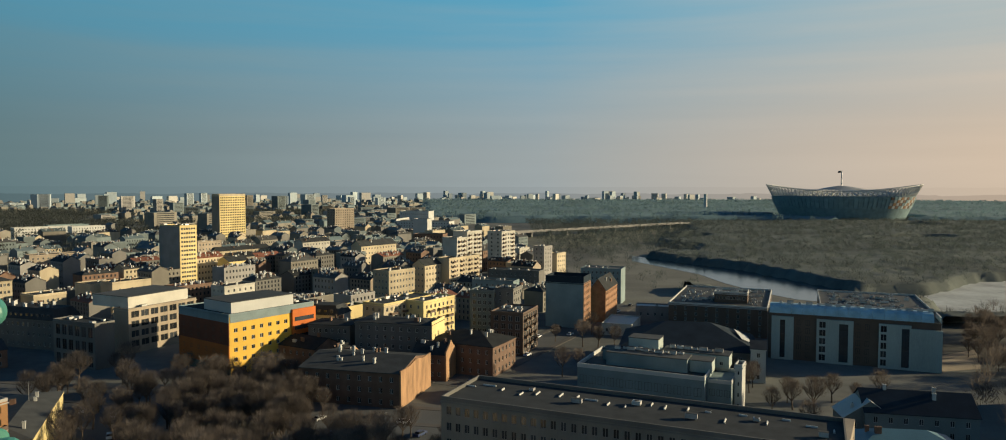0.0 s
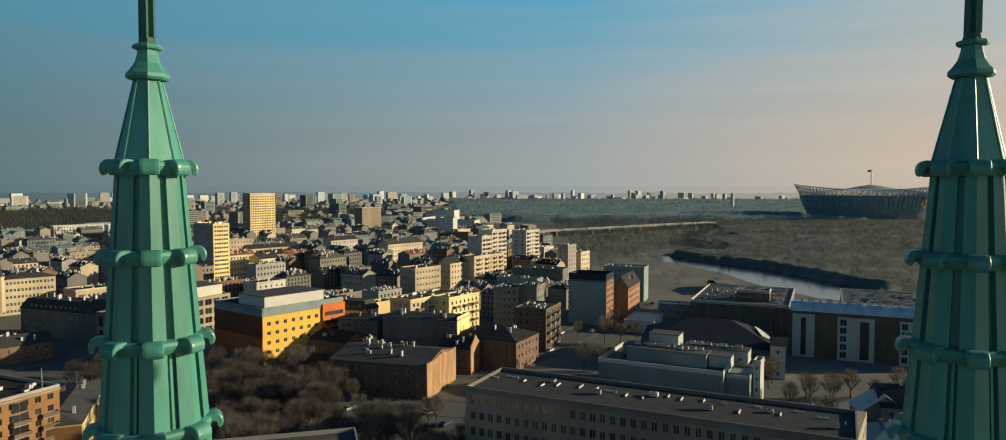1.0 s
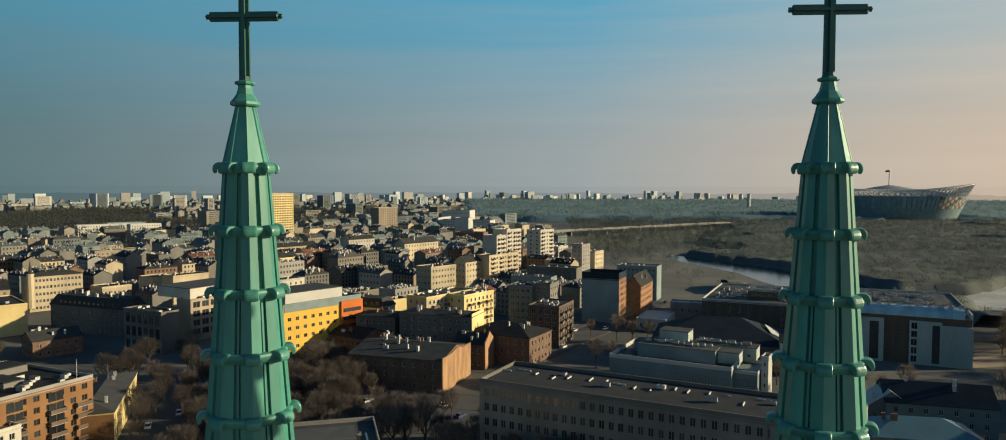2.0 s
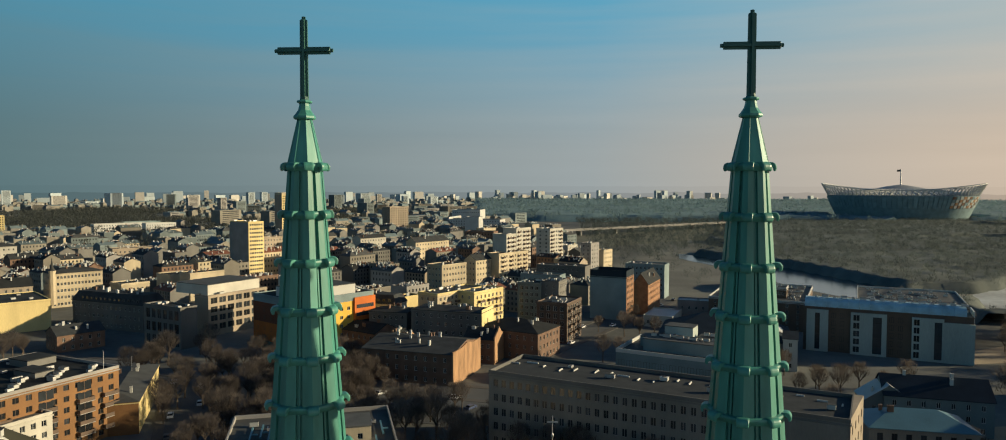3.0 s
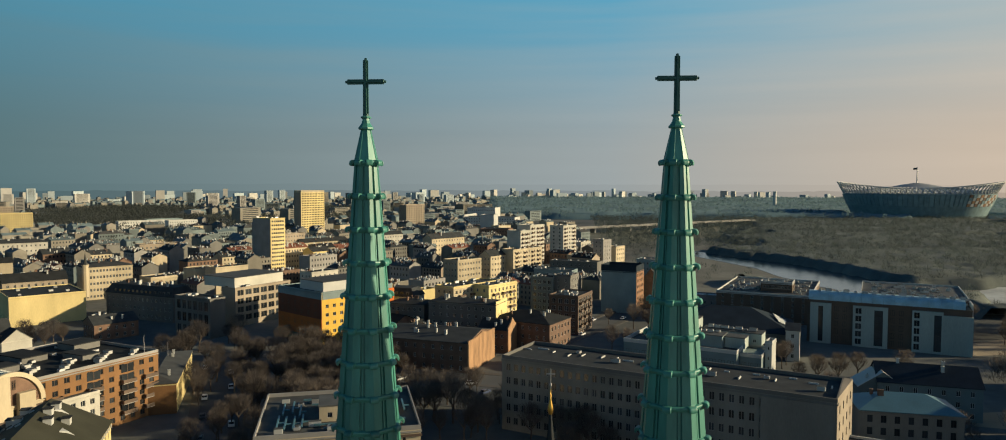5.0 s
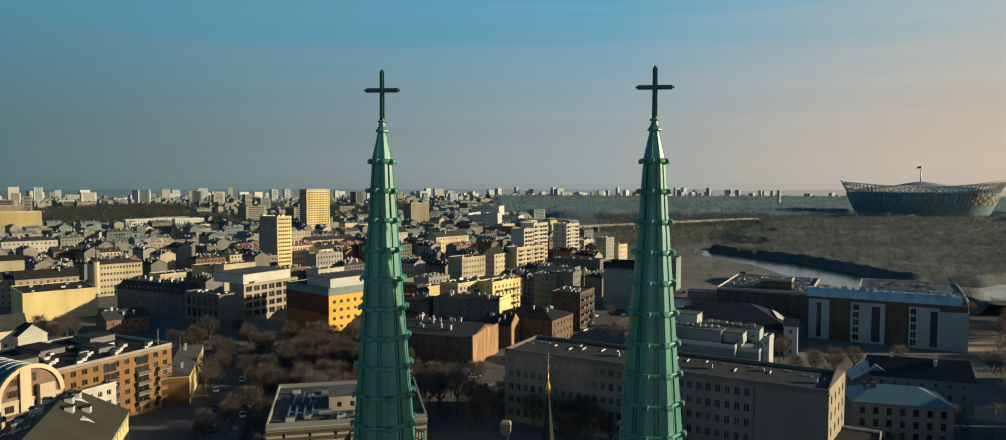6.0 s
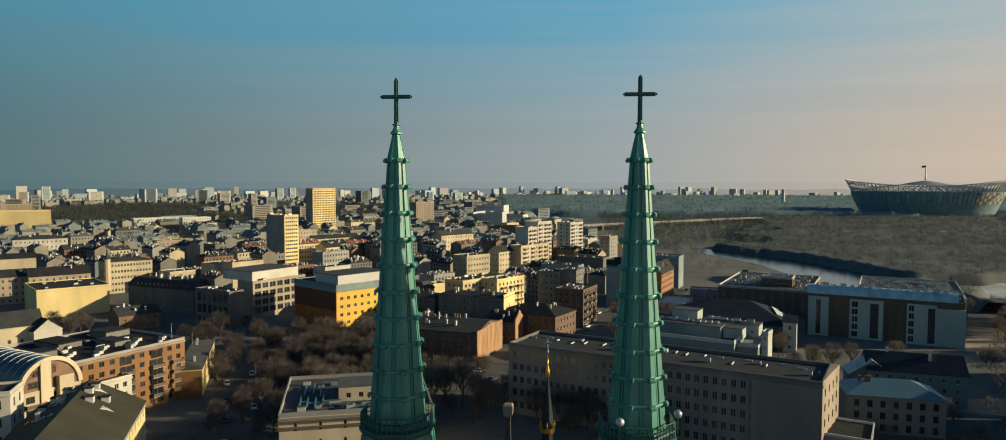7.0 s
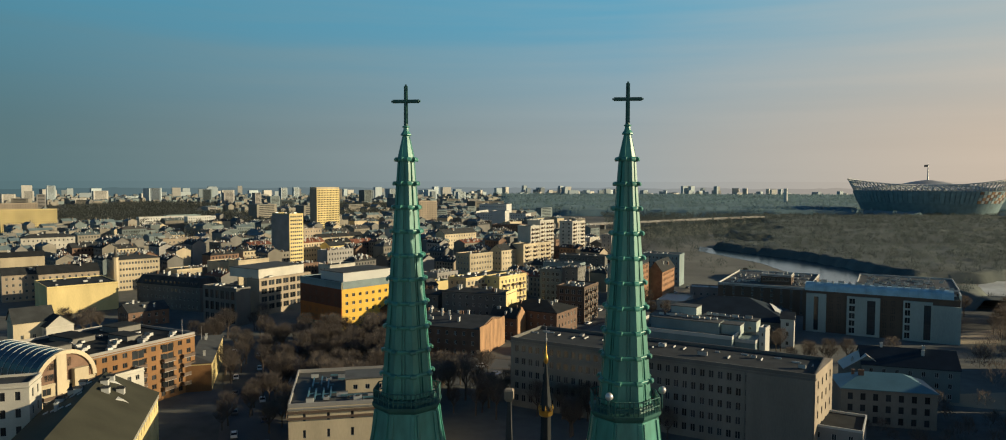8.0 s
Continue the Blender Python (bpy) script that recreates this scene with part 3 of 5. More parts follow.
def upper(root, x0, y0, z0, x1, y1, z1, material="trim_white", roofm="roof_grey", wins=(), right=(), label=""):
    """A set-back volume on a roof: walls with openings and a roof plate with a lip."""
    g = Geo()
    spots = facade(g, (x0, y0), (x1, y0), z1 - z0, *(wins or (0, 0)), (1.1, 1.2), 0.8, 3.0)
    spots += facade(g, (x1, y0), (x1, y1), z1 - z0, *(right or (0, 0)), (1.1, 1.2), 0.8, 3.0)
    facade(g, (x1, y1), (x0, y1), z1 - z0, 0, 0, (1, 1), 1, 3)
    facade(g, (x0, y1), (x0, y0), z1 - z0, 0, 0, (1, 1), 1, 3)
    p = part("upper_storey", g.mesh("upper_storey", M[material]), root, label, m=pose(0, 0, z0))
    for m, ww, wh in spots:
        part("window", window_mesh(ww, wh), p, m=m)
    q = Geo().box(x0 - 0.15, y0 - 0.15, z1 - z0, x1 + 0.15, y1 + 0.15, z1 - z0 + 0.25)
    part("roof_plate", q.mesh("roof_plate", M[roofm]), p)
    return p


def balcony_mesh(w, d=1.3):
    def make():
        g = Geo().box(0, -w / 2, -0.16, d, w / 2, 0)
        g.box(d - 0.06, -w / 2, 0, d, w / 2, 1.0, 1).box(0, -w / 2, 0, d - 0.06, -w / 2 + 0.06, 1.0, 1).box(0, w / 2 - 0.06, 0, d - 0.06, w / 2, 1.0, 1)
        return g.mesh("balcony", [M["concrete"], M["plaster_brown"]])
    return cached(("balc", w, d), make)


def balconies(root, ys, zs, w=3.2):
    """On the right side (local +x)."""
    for y in ys:
        for z in zs:
            part("balcony", balcony_mesh(w), root, m=pose(0.0, y, z))


def roof_strips(root, L, y, z, n, seed):
    """Bright metal edges of skylights and vents standing in a row on a flat roof."""
    rnd = random.Random(seed)
    for k in range(n):
        ln = rnd.uniform(1.2, 3.4)
        me = cached(("skyl", int(ln * 3)), lambda: Geo().loft([[(-0.2, -ln / 2, 0), (0.2, -ln / 2, 0), (0.08, -ln / 2, 0.32), (-0.08, -ln / 2, 0.32)],
                    [(-0.2, ln / 2, 0), (0.2, ln / 2, 0), (0.08, ln / 2, 0.32), (-0.08, ln / 2, 0.32)]][::-1]).mesh("skylight", M["trim_white"]))
        part("skylight", me, root, m=pose(-L * (k + 0.5) / n + rnd.uniform(-1, 1), y + rnd.uniform(-3, 3), z, 0, 0, rnd.choice((0, 90, 0))))


OLD = "old town houses of the district"

# ---- near the camera: right side ----
r = house("hospital_block", "long grey-beige plastered block under a dark flat roof with skylights", "building", 61.6, 120.0, -23.5, 84, 20, 19.8, "render_brown", "roof_dark",
          (36, 5), (0, 0), win=(1.3, 2.0), storey=3.7, base=1.7, seed=2, parapet=0.9, band="plaster_grey", frame="concrete")
roof_strips(r, 84, 13, 19.85, 20, 3)
for k in range(6):
    part("rooftop_unit", unit_mesh(k % 8), r, m=pose(-4 - k * 12.7, 8 + (k * 5) % 9, 19.85))
end = Geo()
sp = facade(end, (0.02, 0), (2.0, 19.9), 20.7, 4, 5, (1.3, 1.9), 1.7, 3.7)
end.add([(2.0, 19.9, 0), (0.02, 19.9, 0), (0.02, 19.9, 20.7), (2.0, 19.9, 20.7), (0.02, 0, 20.7)], [(0, 1, 2, 3), (4, 3, 2)])
# beige lighter than the brown front adds sunlight to this end by colour
end = part("end_wall", end.mesh("end_wall", M["plaster_beige"]), r, "end wall in beige lightened to look sunlit")
for m, ww, wh in sp:
    part("window", window_mesh(ww, wh, "plaster_beige"), end, m=m)
box_part(r, "stair_end", -16, -0.35, 0, -0.5, -0.02, 19.2, "render_brown")
house("annex", "low annex with a flat roof beside the hospital block", "building", 72.6, 119.2, -23.5, 20, 14, 7, "concrete", "roof_dark", (5, 2), (3, 2), band="trim_white", seed=21)

r = house("terraced_block", "white stepped building with flat roofs and parapets", "building", 58.9, 203.5, -25, 40, 27, 10.6, "plaster_blue", "roof_grey", (0, 0), (0, 0), seed=14, units=5, parapet=1.3, band="trim_white")
for k in range(13):
    part("window", window_mesh(2.2, 2.6, "roof_grey"), r, m=pose(-38 + k * 3.0, -0.03, 5.6))
upper(r, -32.5, 7, 10.62, -6.5, 14.5, 14.7, "plaster_blue")
upper(r, -35.5, 13, 10.62, -31, 19, 14.2, "plaster_blue")
upper(r, -27.5, 16, 10.62, -17.5, 23, 18.2, "plaster_mist")
upper(r, -16.5, 18, 10.62, 4.6, 25, 14.6, "plaster_mist", wins=(6, 1))
upper(r, -6.2, 9.5, 10.62, 0.6, 16, 14.2, "plaster_mist")
box_part(r, "side_wing", 0.1, 4, 0, 7.2, 20, 9.3, "plaster_blue", "lower pale side wing")
for x0, y0, x1, y1 in ((0.1, 3.9, 7.3, 4.2), (7.0, 4.2, 7.3, 20.1), (0.1, 19.8, 7.0, 20.1)):
    box_part(r, "wing_parapet", x0, y0, 9.3, x1, y1, 10.4, "trim_white")
for k in range(3):
    part("window", window_mesh(1.6, 2.0, "roof_grey"), r, m=pose(1.6 + k * 2.2, 3.97, 5.4))
for k in range(10):
    part("rooftop_unit", unit_mesh(k % 8), r, m=pose(-30 + k * 2.3, 11.5 + (k % 2) * 1.4, 14.97))
for k in range(7):
    part("vent", unit_mesh((k * 3) % 8), r, m=pose(-14 + k * 2.5, 21.5, 14.87))

house("stair_tower", "narrow white stair tower catching the sun", "building", 71.3, 207.1, -28, 2.2, 6, 14, "trim_white", "roof_grey", (1, 4), (0, 0), win=(0.7, 1.2), seed=22)
house("gate_house", "small white-ended house with grey front", "house", 90.3, 239.2, -18, 5, 10, 12, "trim_white", "roof_dark", (1, 3), (0, 0), roof="gable_x", rise=2, seed=23)

r = house("market_hall", "wide hall under a dark hipped roof", "hall", 90.7, 245.3, -14, 50, 34, 9, "plaster_grey", "roof_navy", (12, 2), (6, 2), roof="hip", rise=7.5, seed=24)
g = Geo().add([(-6, 9, 12.2), (-2.2, 11, 10.3), (-3.0, 22, 10.6), (-8, 20, 13.6), (-6, 9, 12.5), (-2.2, 11, 10.6), (-3.0, 22, 10.9), (-8, 20, 13.9)],
              [(3, 2, 1, 0), (4, 5, 6, 7), (0, 1, 5, 4), (1, 2, 6, 5), (2, 3, 7, 6), (3, 0, 4, 7)])
part("roof_light", g.mesh("roof_light", M["trim_white"]), r, "pale roof light")
house("market_stall", "low flat-roofed shop beside the street", "shop", 57.6, 317.5, -20, 14, 24, 5, "plaster_white", "trim_white", (4, 1), (6, 1), seed=25)
house("workshop", "low workshop with a pale flat roof", "workshop", 95.9, 351.1, -14, 30, 10, 7, "concrete", "trim_white", (8, 1), (2, 1), seed=26, units=3)

# apartment hotel: white bays and dark brown recesses
r = house("apartment_hotel", "long apartment hotel with pale bays, brown recesses and blue roof", "hotel", 160.5, 254.6, -23, 60, 15, 18.3, "plaster_brown", "roof_grey", (0, 0), (3, 5), seed=12, parapet=0)
for x0, x1, zt, cuts in ((-58.7, -50.5, 17.2, ((-55.8, -53.4, 1),)), (-42.2, -29.2, 17.0, ((-41.6, -38.6, 5), (-34.6, -30.6, 1))),
                         (-20.5, -9.75, 16.8, ((-20.2, -17.6, 5), (-13.2, -10.0, 1))), (-9.7, 0.4, 15.6, ())):
    g = Geo()
    sp, at = [], x0
    for ca, cb, rows in cuts:
        facade(g, (at, -1.2), (ca, -1.2), zt, 0, 0, (1, 1), 1, 1)
        sp += [(m, ww, wh, rows) for m, ww, wh in facade(g, (ca, -1.2), (cb, -1.2), zt, 1, rows, (cb - ca - 0.5, 2.5 if rows > 1 else zt - 2.2), 0.9, 3.2, margin=0.0)]
        at = cb
    facade(g, (at, -1.2), (x1, -1.2), zt, 0, 0, (1, 1), 1, 1)
    facade(g, (x1, -1.2), (x1, 0), zt, 0, 0, (1, 1), 1, 1)
    facade(g, (x0, 0), (x0, -1.2), zt, 0, 0, (1, 1), 1, 1)
    g.add([(x0, -1.2, zt), (x1, -1.2, zt), (x1, 0, zt), (x0, 0, zt)], [(0, 1, 2, 3)])
    bay = part("bay", g.weld().mesh("bay", M["plaster_mist"]), r, "pale rendered bay")
    for m, ww, wh, rows in sp:
        part("window", window_mesh(ww, wh, "trim_white" if rows > 1 else "roof_navy"), bay, m=m)
        if rows == 1:
            for z in range(1, 5):
                part("transom", Geo().box(-ww / 2, -0.06, z * 3.1, ww / 2, -0.01, z * 3.1 + 0.25).mesh("transom", M["roof_dark"]), bay, m=m)
for x0 in (-48.6, -45.4, -27.6, -24.4):
    for z in range(5):
        part("window", window_mesh(1.5, 2.1, "roof_dark"), r, m=pose(x0, -0.02, 1.2 + 3.2 * z))
prof = [(0.0, 18.3), (0.15, 19.3), (0.7, 20.5), (1.7, 21.3), (3.2, 21.7), (5.6, 21.8), (5.6, 18.3)]
for k in range(14):
    xa, xb = -59.6 + k * 4.1, -59.6 + k * 4.1 + 4.02
    g = Geo().loft([[(x, y, z) for y, z in prof] for x in (xa, xb)])
    part("roof_panel", g.mesh("roof_panel", M["roof_sky"]), r, "light blue curved metal roof")
for k in range(26):
    part("rooftop_unit", unit_mesh(k % 8), r, m=pose(-1.8 - k * 2.2, 10.5 + (k * 7 % 3) * 0.9, 18.35, 0, 0, 90 * (k % 2)))
box_part(r, "end_wall", 0.02, 2, 0, 0.5, 14, 20.2, "trim_white", "white sunlit end wall")
for k in range(16):
    part("vent", unit_mesh((k * 3) % 8), r, m=pose(-3 - k * 3.5, 4.2, 21.75))
for bx, by, L, W, h, n, sd in ((174.9, 284.5, 42, 46, 17.5, 64, 31), (117.9, 313.4, 44, 62, 13.5, 84, 32), (113.7, 327.9, 15, 12, 18, 6, 33)):
    house("rear_wing", "rear wing of the hotel with a roof full of air conditioners", "hotel", bx, by, -22, L, W, h, "plaster_brown", "roof_grey", (9, 5), (4, 5), units=n, seed=sd, band="trim_white", parapet=0.8)

r = house("villa", "pale villa under a light blue metal hip roof", "house", 101.0, 144.4, -8, 24, 14, 10, "render_brown", "roof_blue", (7, 3), (3, 3), win=(1.3, 1.9), roof="hip", rise=3.4, chim=2, seed=13, frame="roof_dark")
house("town_house", "house with a white gable and a dark blue slate roof", "house", 119.8, 171.0, -12, 27, 13, 10, "plaster_dim", "roof_navy", (7, 3), (3, 3), roof="gable_x", rise=4.5, chim=3, seed=34)

house("roof_wing", "small wing with a pale sunlit sheet roof beside the villa", "house", 101.5, 176.5, -8, 13, 9, 8, "plaster_dim", "trim_white", (3, 2), (2, 2), roof="gable_y", rise=4.5, chim=3, seed=91)

# unseen slabs added right of the view to cast shade on the villa yards
for x, y, W, h in ((170.0, 105.0, 60, 24), (215.0, 172.0, 48, 22)):
    house("office_slab", "unseen grey slab added to shade the villa yards", "office building", x, y, 0, 20, W, h, "plaster_grey", "roof_dark", (6, 5), (14, 5), left=(14, 5), inset=True, seed=int(x))

# ---- along the street in the middle ----
r = house("corner_block", "blue-grey plastered block with a dark attic and orange side", "apartment house", 37.4, 335.7, -20, 19, 15, 22, "plaster_blue", "roof_dark", (0, 0), (5, 7), parapet=3.2, band="roof_navy", units=7, seed=10)
g = Geo()
sp = facade(g, (0.14, 0.0), (0.14, 15), 22, 5, 7, (1.3, 1.7), 1.2, 3.0)
g.add([(0.14, 0, 0), (0.14, 0, 22), (0.0, 0, 22), (0.0, 0, 0)], [(0, 1, 2, 3)])
side_wall = part("brick_side", g.mesh("brick_side", M["brick_orange"]), r, "orange brick side")
for m, ww, wh in sp:
    part("window", window_mesh(ww, wh, "plaster_brown"), side_wall, m=m)
house("brick_house", "orange brick house with a steep dark roof and chimneys", "house", 50.4, 352.0, -20, 8, 30, 16.5, "brick_orange", "roof_dark", (0, 0), (10, 5), roof="gable_y", rise=5.5, chim=6, seed=36)
house("apartment_block", "grey-green apartment block with rows of small windows", "apartment block", 67.4, 409.1, -20, 24, 14, 20, "plaster_blue", "roof_grey", (9, 6), (0, 0), units=6, seed=37)
r = house("brick_house", "dark brick house with concrete balconies", "apartment house", 6.7, 279.6, -20, 14, 20, 17, "plaster_brown", "roof_dark", (4, 5), (6, 5), win=(1.8, 2.2), units=9, seed=38)
balconies(r, (3, 9, 15), (3.4, 6.8, 10.2, 13.6), 3.0)
house("apartment_block", "pale blue apartment block with a dark glass roof box", "apartment block", -5.5, 321.1, -18, 12, 14, 20, "plaster_dim", "roof_dark", (4, 6), (4, 6), win=(1.6, 1.9), units=6, seed=39)
house("apartment_block", "dark grey block with a framed roof terrace", "apartment block", 3.3, 320.5, -18, 9, 14, 21, "plaster_grey", "roof_dark", (2, 6), (4, 6), units=8, seed=40)
house("corner_house", "ochre corner house with a dark hip roof", "house", -5.0, 245.8, -25, 28, 20, 11, "brick", "roof_dark", (8, 3), (6, 3), roof="hip", rise=3.5, chim=6, seed=41)
r = house("tenement", "grey tenement with a blank sunlit end wall", "tenement", -27.9, 255.2, -15, 31, 14, 17, "plaster_grey", "roof_dark", (9, 5), (0, 0), roof="hip", rise=1.2, chim=7, seed=11)
box_part(r, "end_wall", 0.01, 0.1, 0, 0.25, 13.9, 18.4, "plaster_yellow", "blank cream end wall")
house("tenement", "lower grey tenement in a shaded street", "tenement", -60.2, 265.1, -10, 17, 13, 15, "plaster_grey", "roof_dark", (6, 4), (0, 0), roof="hip", rise=1.5, chim=5, seed=42)
r = house("apartment_block", "cream apartment block with brown balconies", "apartment block", -51.1, 288.9, -33, 12, 34, 19, "plaster_cream", "roof_grey", (3, 5), (12, 5), win=(1.3, 1.6), units=8, seed=43, band="plaster_yellow")
balconies(r, (6, 14, 24, 31), (3.6, 7.2, 10.8, 14.4), 4.4)
r = house("apartment_block", "yellow apartment block with stacked loggias", "apartment block", -35.3, 295.7, -33, 10, 22, 19, "plaster_yellow", "roof_grey", (2, 5), (7, 5), units=6, seed=44)
balconies(r, (5, 12, 18), (3.6, 7.2, 10.8, 14.4), 3.6)
house("town_house", "house with a black mansard roof and pale front", "house", -72.3, 298.1, -14, 20, 12, 13, "plaster_white", "roof_dark", (7, 3), (0, 0), roof="mansard", rise=4, chim=2, seed=45)
house("town_house", "house with a lit yellow gable", "house", -76.4, 320.1, -36, 8, 16, 12, "plaster_yellow", "roof_dark", (0, 0), (0, 0), roof="flat", chim=3, seed=46)

def gable(root, W, h, rise):
    """A thick bare fire wall standing a little over the roof's right end."""
    prof = [(0, 0), (W, 0), (W, h + 0.6), (W * 0.72, h + rise * 0.62), (W * 0.5, h + rise + 0.7), (W * 0.3, h + rise * 0.7), (0, h + 0.8)]
    g = Geo().loft([[(x, y, z) for y, z in prof] for x in (0.02, 0.55)])
    part("fire_wall", g.mesh("fire_wall", M["brick_pale"]), root, "bare weathered fire wall")


# ---- half-ruined brick houses with bare gables ----
r = house("derelict_house", "derelict brick house with a bare sunlit fire wall", "house", -33.2, 209.5, -14, 34, 27, 11, "brick", "roof_dark", (9, 3), (0, 0), roof="gable_x", rise=2.6, chim=14, seed=47)
gable(r, 27, 11, 1.0)
r = house("derelict_house", "derelict brick house with green patched roof", "house", -21.8, 241.0, -14, 12, 11, 9.5, "brick", "roof_dark", (4, 2), (0, 0), roof="gable_x", rise=3.4, chim=7, seed=48)
gable(r, 11, 9.5, 3.6)
r = house("derelict_house", "low ruined brick house with broken chimney walls", "house", -56.2, 240.6, -14, 11, 12, 8, "brick", "roof_dark", (3, 2), (0, 0), roof="gable_y", rise=3, chim=6, seed=49)
gable(r, 12, 8, 2.6)
house("shed_row", "row of dark brick sheds with chimneys", "shed", -71.3, 255.4, -30, 28, 14, 8, "brick", "roof_dark", (8, 2), (3, 2), roof="gable_x", rise=3, chim=8, seed=50)

# ---- the orange office and its neighbours ----
r = house("office_block", "bright yellow office block with an orange end and white top storey", "office building", -99.9, 247.9, -36, 33, 38, 22, "plaster_orange", "roof_dark", (0, 0), (10, 6), win=(1.5, 1.5), seed=6, parapet=0.4, band="plaster_blue")
box_part(r, "grey_band", 0.01, 0.3, 19.2, 0.2, 37.7, 22.2, "plaster_blue", "pale grey attic band")
# slabs over the yellow front: dark brown above, rust-orange below
box_part(r, "brown_front", -33.02, -0.25, 11, -0.02, -0.01, 19.2, "plaster_umber", "dark brown slab over the front")
box_part(r, "grey_front", -33.02, -0.22, 19.2, -0.02, -0.01, 22.2, "plaster_blue", "pale grey attic band")
box_part(r, "rust_front", -33.02, -0.27, 3.2, -0.02, -0.01, 11, "plaster_rust", "rust-orange slab over the front")
for k in range(6):
    for z in (4.2, 7.4, 12.2, 15.4):
        part("window", window_mesh(1.5, 1.5, "plaster_brown"), r, m=pose(-29.5 + 5 * k, -0.29, z))
box_part(r, "green_plinth", -33.02, -0.3, 0, 0.3, -0.01, 3.2, "copper_dark", "green plinth")
p = upper(r, -20, 2.5, 22.05, -2.5, 30, 26.0, label="white set-back top storey")
g = box_part(r, "end_bay", 0.02, 27, 0, 0.9, 38.2, 20.5, "plaster_rust", "orange-brown end bay")
for z in (2.2, 5.6, 9.0, 12.4, 15.8):
    part("window_band", Geo().box(0.86, 28, z, 0.98, 37.2, z + 1.6).mesh("window_band", M["glass"]), r)
for k in range(6):
    part("rooftop_unit", unit_mesh(k), r, m=pose(-16 + 2.2 * k, 33.5, 22.1))
r = house("office_block", "beige modern office block with large framed windows", "office building", -153.6, 281.2, -25, 9, 34, 18, "plaster_beige", "roof_grey", (0, 0), (7, 4), win=(3.6, 2.7), storey=4.0, base=2.6, units=6, seed=7, frame="plaster_beige")
upper(r, -26, 3, 18.02, -4, 33, 22.6, "plaster_white", "roof_grey", label="cream set-back storey")
r = house("office_block", "grey office wing with tall glazed panels", "office building", -152.6, 255.3, -25, 24, 8, 17, "plaster_grey", "roof_dark", (6, 3), (0, 0), win=(2.6, 4.0), units=6, seed=51, frame="plaster_grey")
house("tenement_row", "dark tenement row with dormers under a mansard", "tenement", -188.1, 287.4, -18, 46, 13, 12.5, "plaster_grey", "roof_dark", (15, 3), (0, 0), roof="mansard", rise=4.5, chim=14, seed=52)
house("warehouse_hall", "large windowless hall with a pale yellow wall", "hall", -257.7, 268.7, -42, 34, 32, 14, "plaster_yellow", "roof_dark", (5, 2), (0, 0), seed=8, units=6, parapet=0.4)

r = house("brick_cottage", "low red-brown brick house with chimneys among shrubs", "house", -199.5, 245.7, -38, 14, 18, 7, "brick", "roof_dark", (4, 2), (5, 2), roof="gable_y", rise=3, chim=7, seed=90)

# ---- near the camera: left side ----
r = house("apartment_house", "brown brick-faced apartment house with loggias and busy flat roof", "apartment house", -131.8, 121.5, -21, 36, 39, 18, "brick_tan", "roof_dark", (0, 0), (12, 6), win=(1.5, 1.5), storey=2.9, base=1.0, units=14, seed=9, frame="plaster_brown", band="concrete", parapet=0.8)
balconies(r, (3, 8, 19, 29, 36), (2.9, 5.8, 8.7, 11.6), 4.2)
# flat dark panels stand in for the shade inside deep loggias
loggia = cached("loggia", lambda: Geo().box(0.02, -1.9, 0, 0.07, 1.9, 2.3).box(0.07, -0.06, 0, 0.11, 0.06, 2.3, 1).mesh("loggia_opening", [M["glass"], M["plaster_brown"]]))
for y in (3, 19, 29):
    for z in (2.95, 5.85, 8.75, 11.65, 14.5):
        part("loggia_opening", loggia, r, "flat dark panel for the shade in a loggia", m=pose(0, y, z))
for k, (x0, y0, x1, y1, z1) in enumerate(((-20, 3, -14, 8, 19.6), (-32, 12, -20, 19, 19.5), (-18, 22, -9, 27, 19.4), (-30, 28, -22, 36, 19.8))):
    upper(r, x0, y0, 18.02, x1, y1, z1, "plaster_grey", "roof_dark")
for k in range(18):
    part("rooftop_unit", unit_mesh(k % 8), r, m=pose(-3.2 - (k % 5) * 1.9, 2 + k * 2.05, 18.04))
pole = cached("pole", lambda: Geo().tube((0, 0, 0), (0, 0, 5), 0.07, 0.04).mesh("antenna", M["steel"]))
part("antenna", pole, r, m=pose(-2, 36, 18.3))
r = house("low_house", "low yellow house with a grey sheet roof", "house", -112.2, 157.6, 23, 13, 43, 9, "plaster_yellow", "roof_grey", (4, 2), (13, 2), win=(1.1, 1.8), roof="hip", rise=1.6, chim=5, seed=53)
# brown slab puts the shade of the yellow house's front into colour
box_part(r, "front_wall", -13.05, -0.2, 0, 0.05, -0.02, 9, "brick_tan", "brown slab for the shaded front")
part("antenna", pole, r, m=pose(-6, 30, 10.2))

# arched glass-roofed building
r = house("arched_building", "cream building with a barrel glass roof and arched front", "apartment house", -135.0, 111.5, -22, 30, 15.5, 13.5, "plaster_cream", "roof_grey", (0, 0), (4, 4), win=(2.2, 1.8), seed=54, parapet=0, frame="plaster_brown")
arc = [(7.75 - 7.7 * math.cos(math.pi * k / 16), 13.52 + 7.7 * math.sin(math.pi * k / 16)) for k in range(17)]
g = Geo().loft([[(x, y, z) for y, z in arc] for x in (-30, -0.8)][::-1])
vault = part("glass_vault", g.mesh("glass_vault", M["glass"]), r, "dark glass barrel vault")
for k in range(10):
    g = Geo().loft([[(x + dx, 7.75 + (y - 7.75) * s, 13.52 + (z - 13.52) * s) for s, dx in ((1.0, -0.07), (1.015, -0.07), (1.015, 0.07), (1.0, 0.07))]
                    for y, z in arc for x in (-1.5 - k * 3.1,)])
    part("rib", g.mesh("rib", M["trim_white"]), vault)
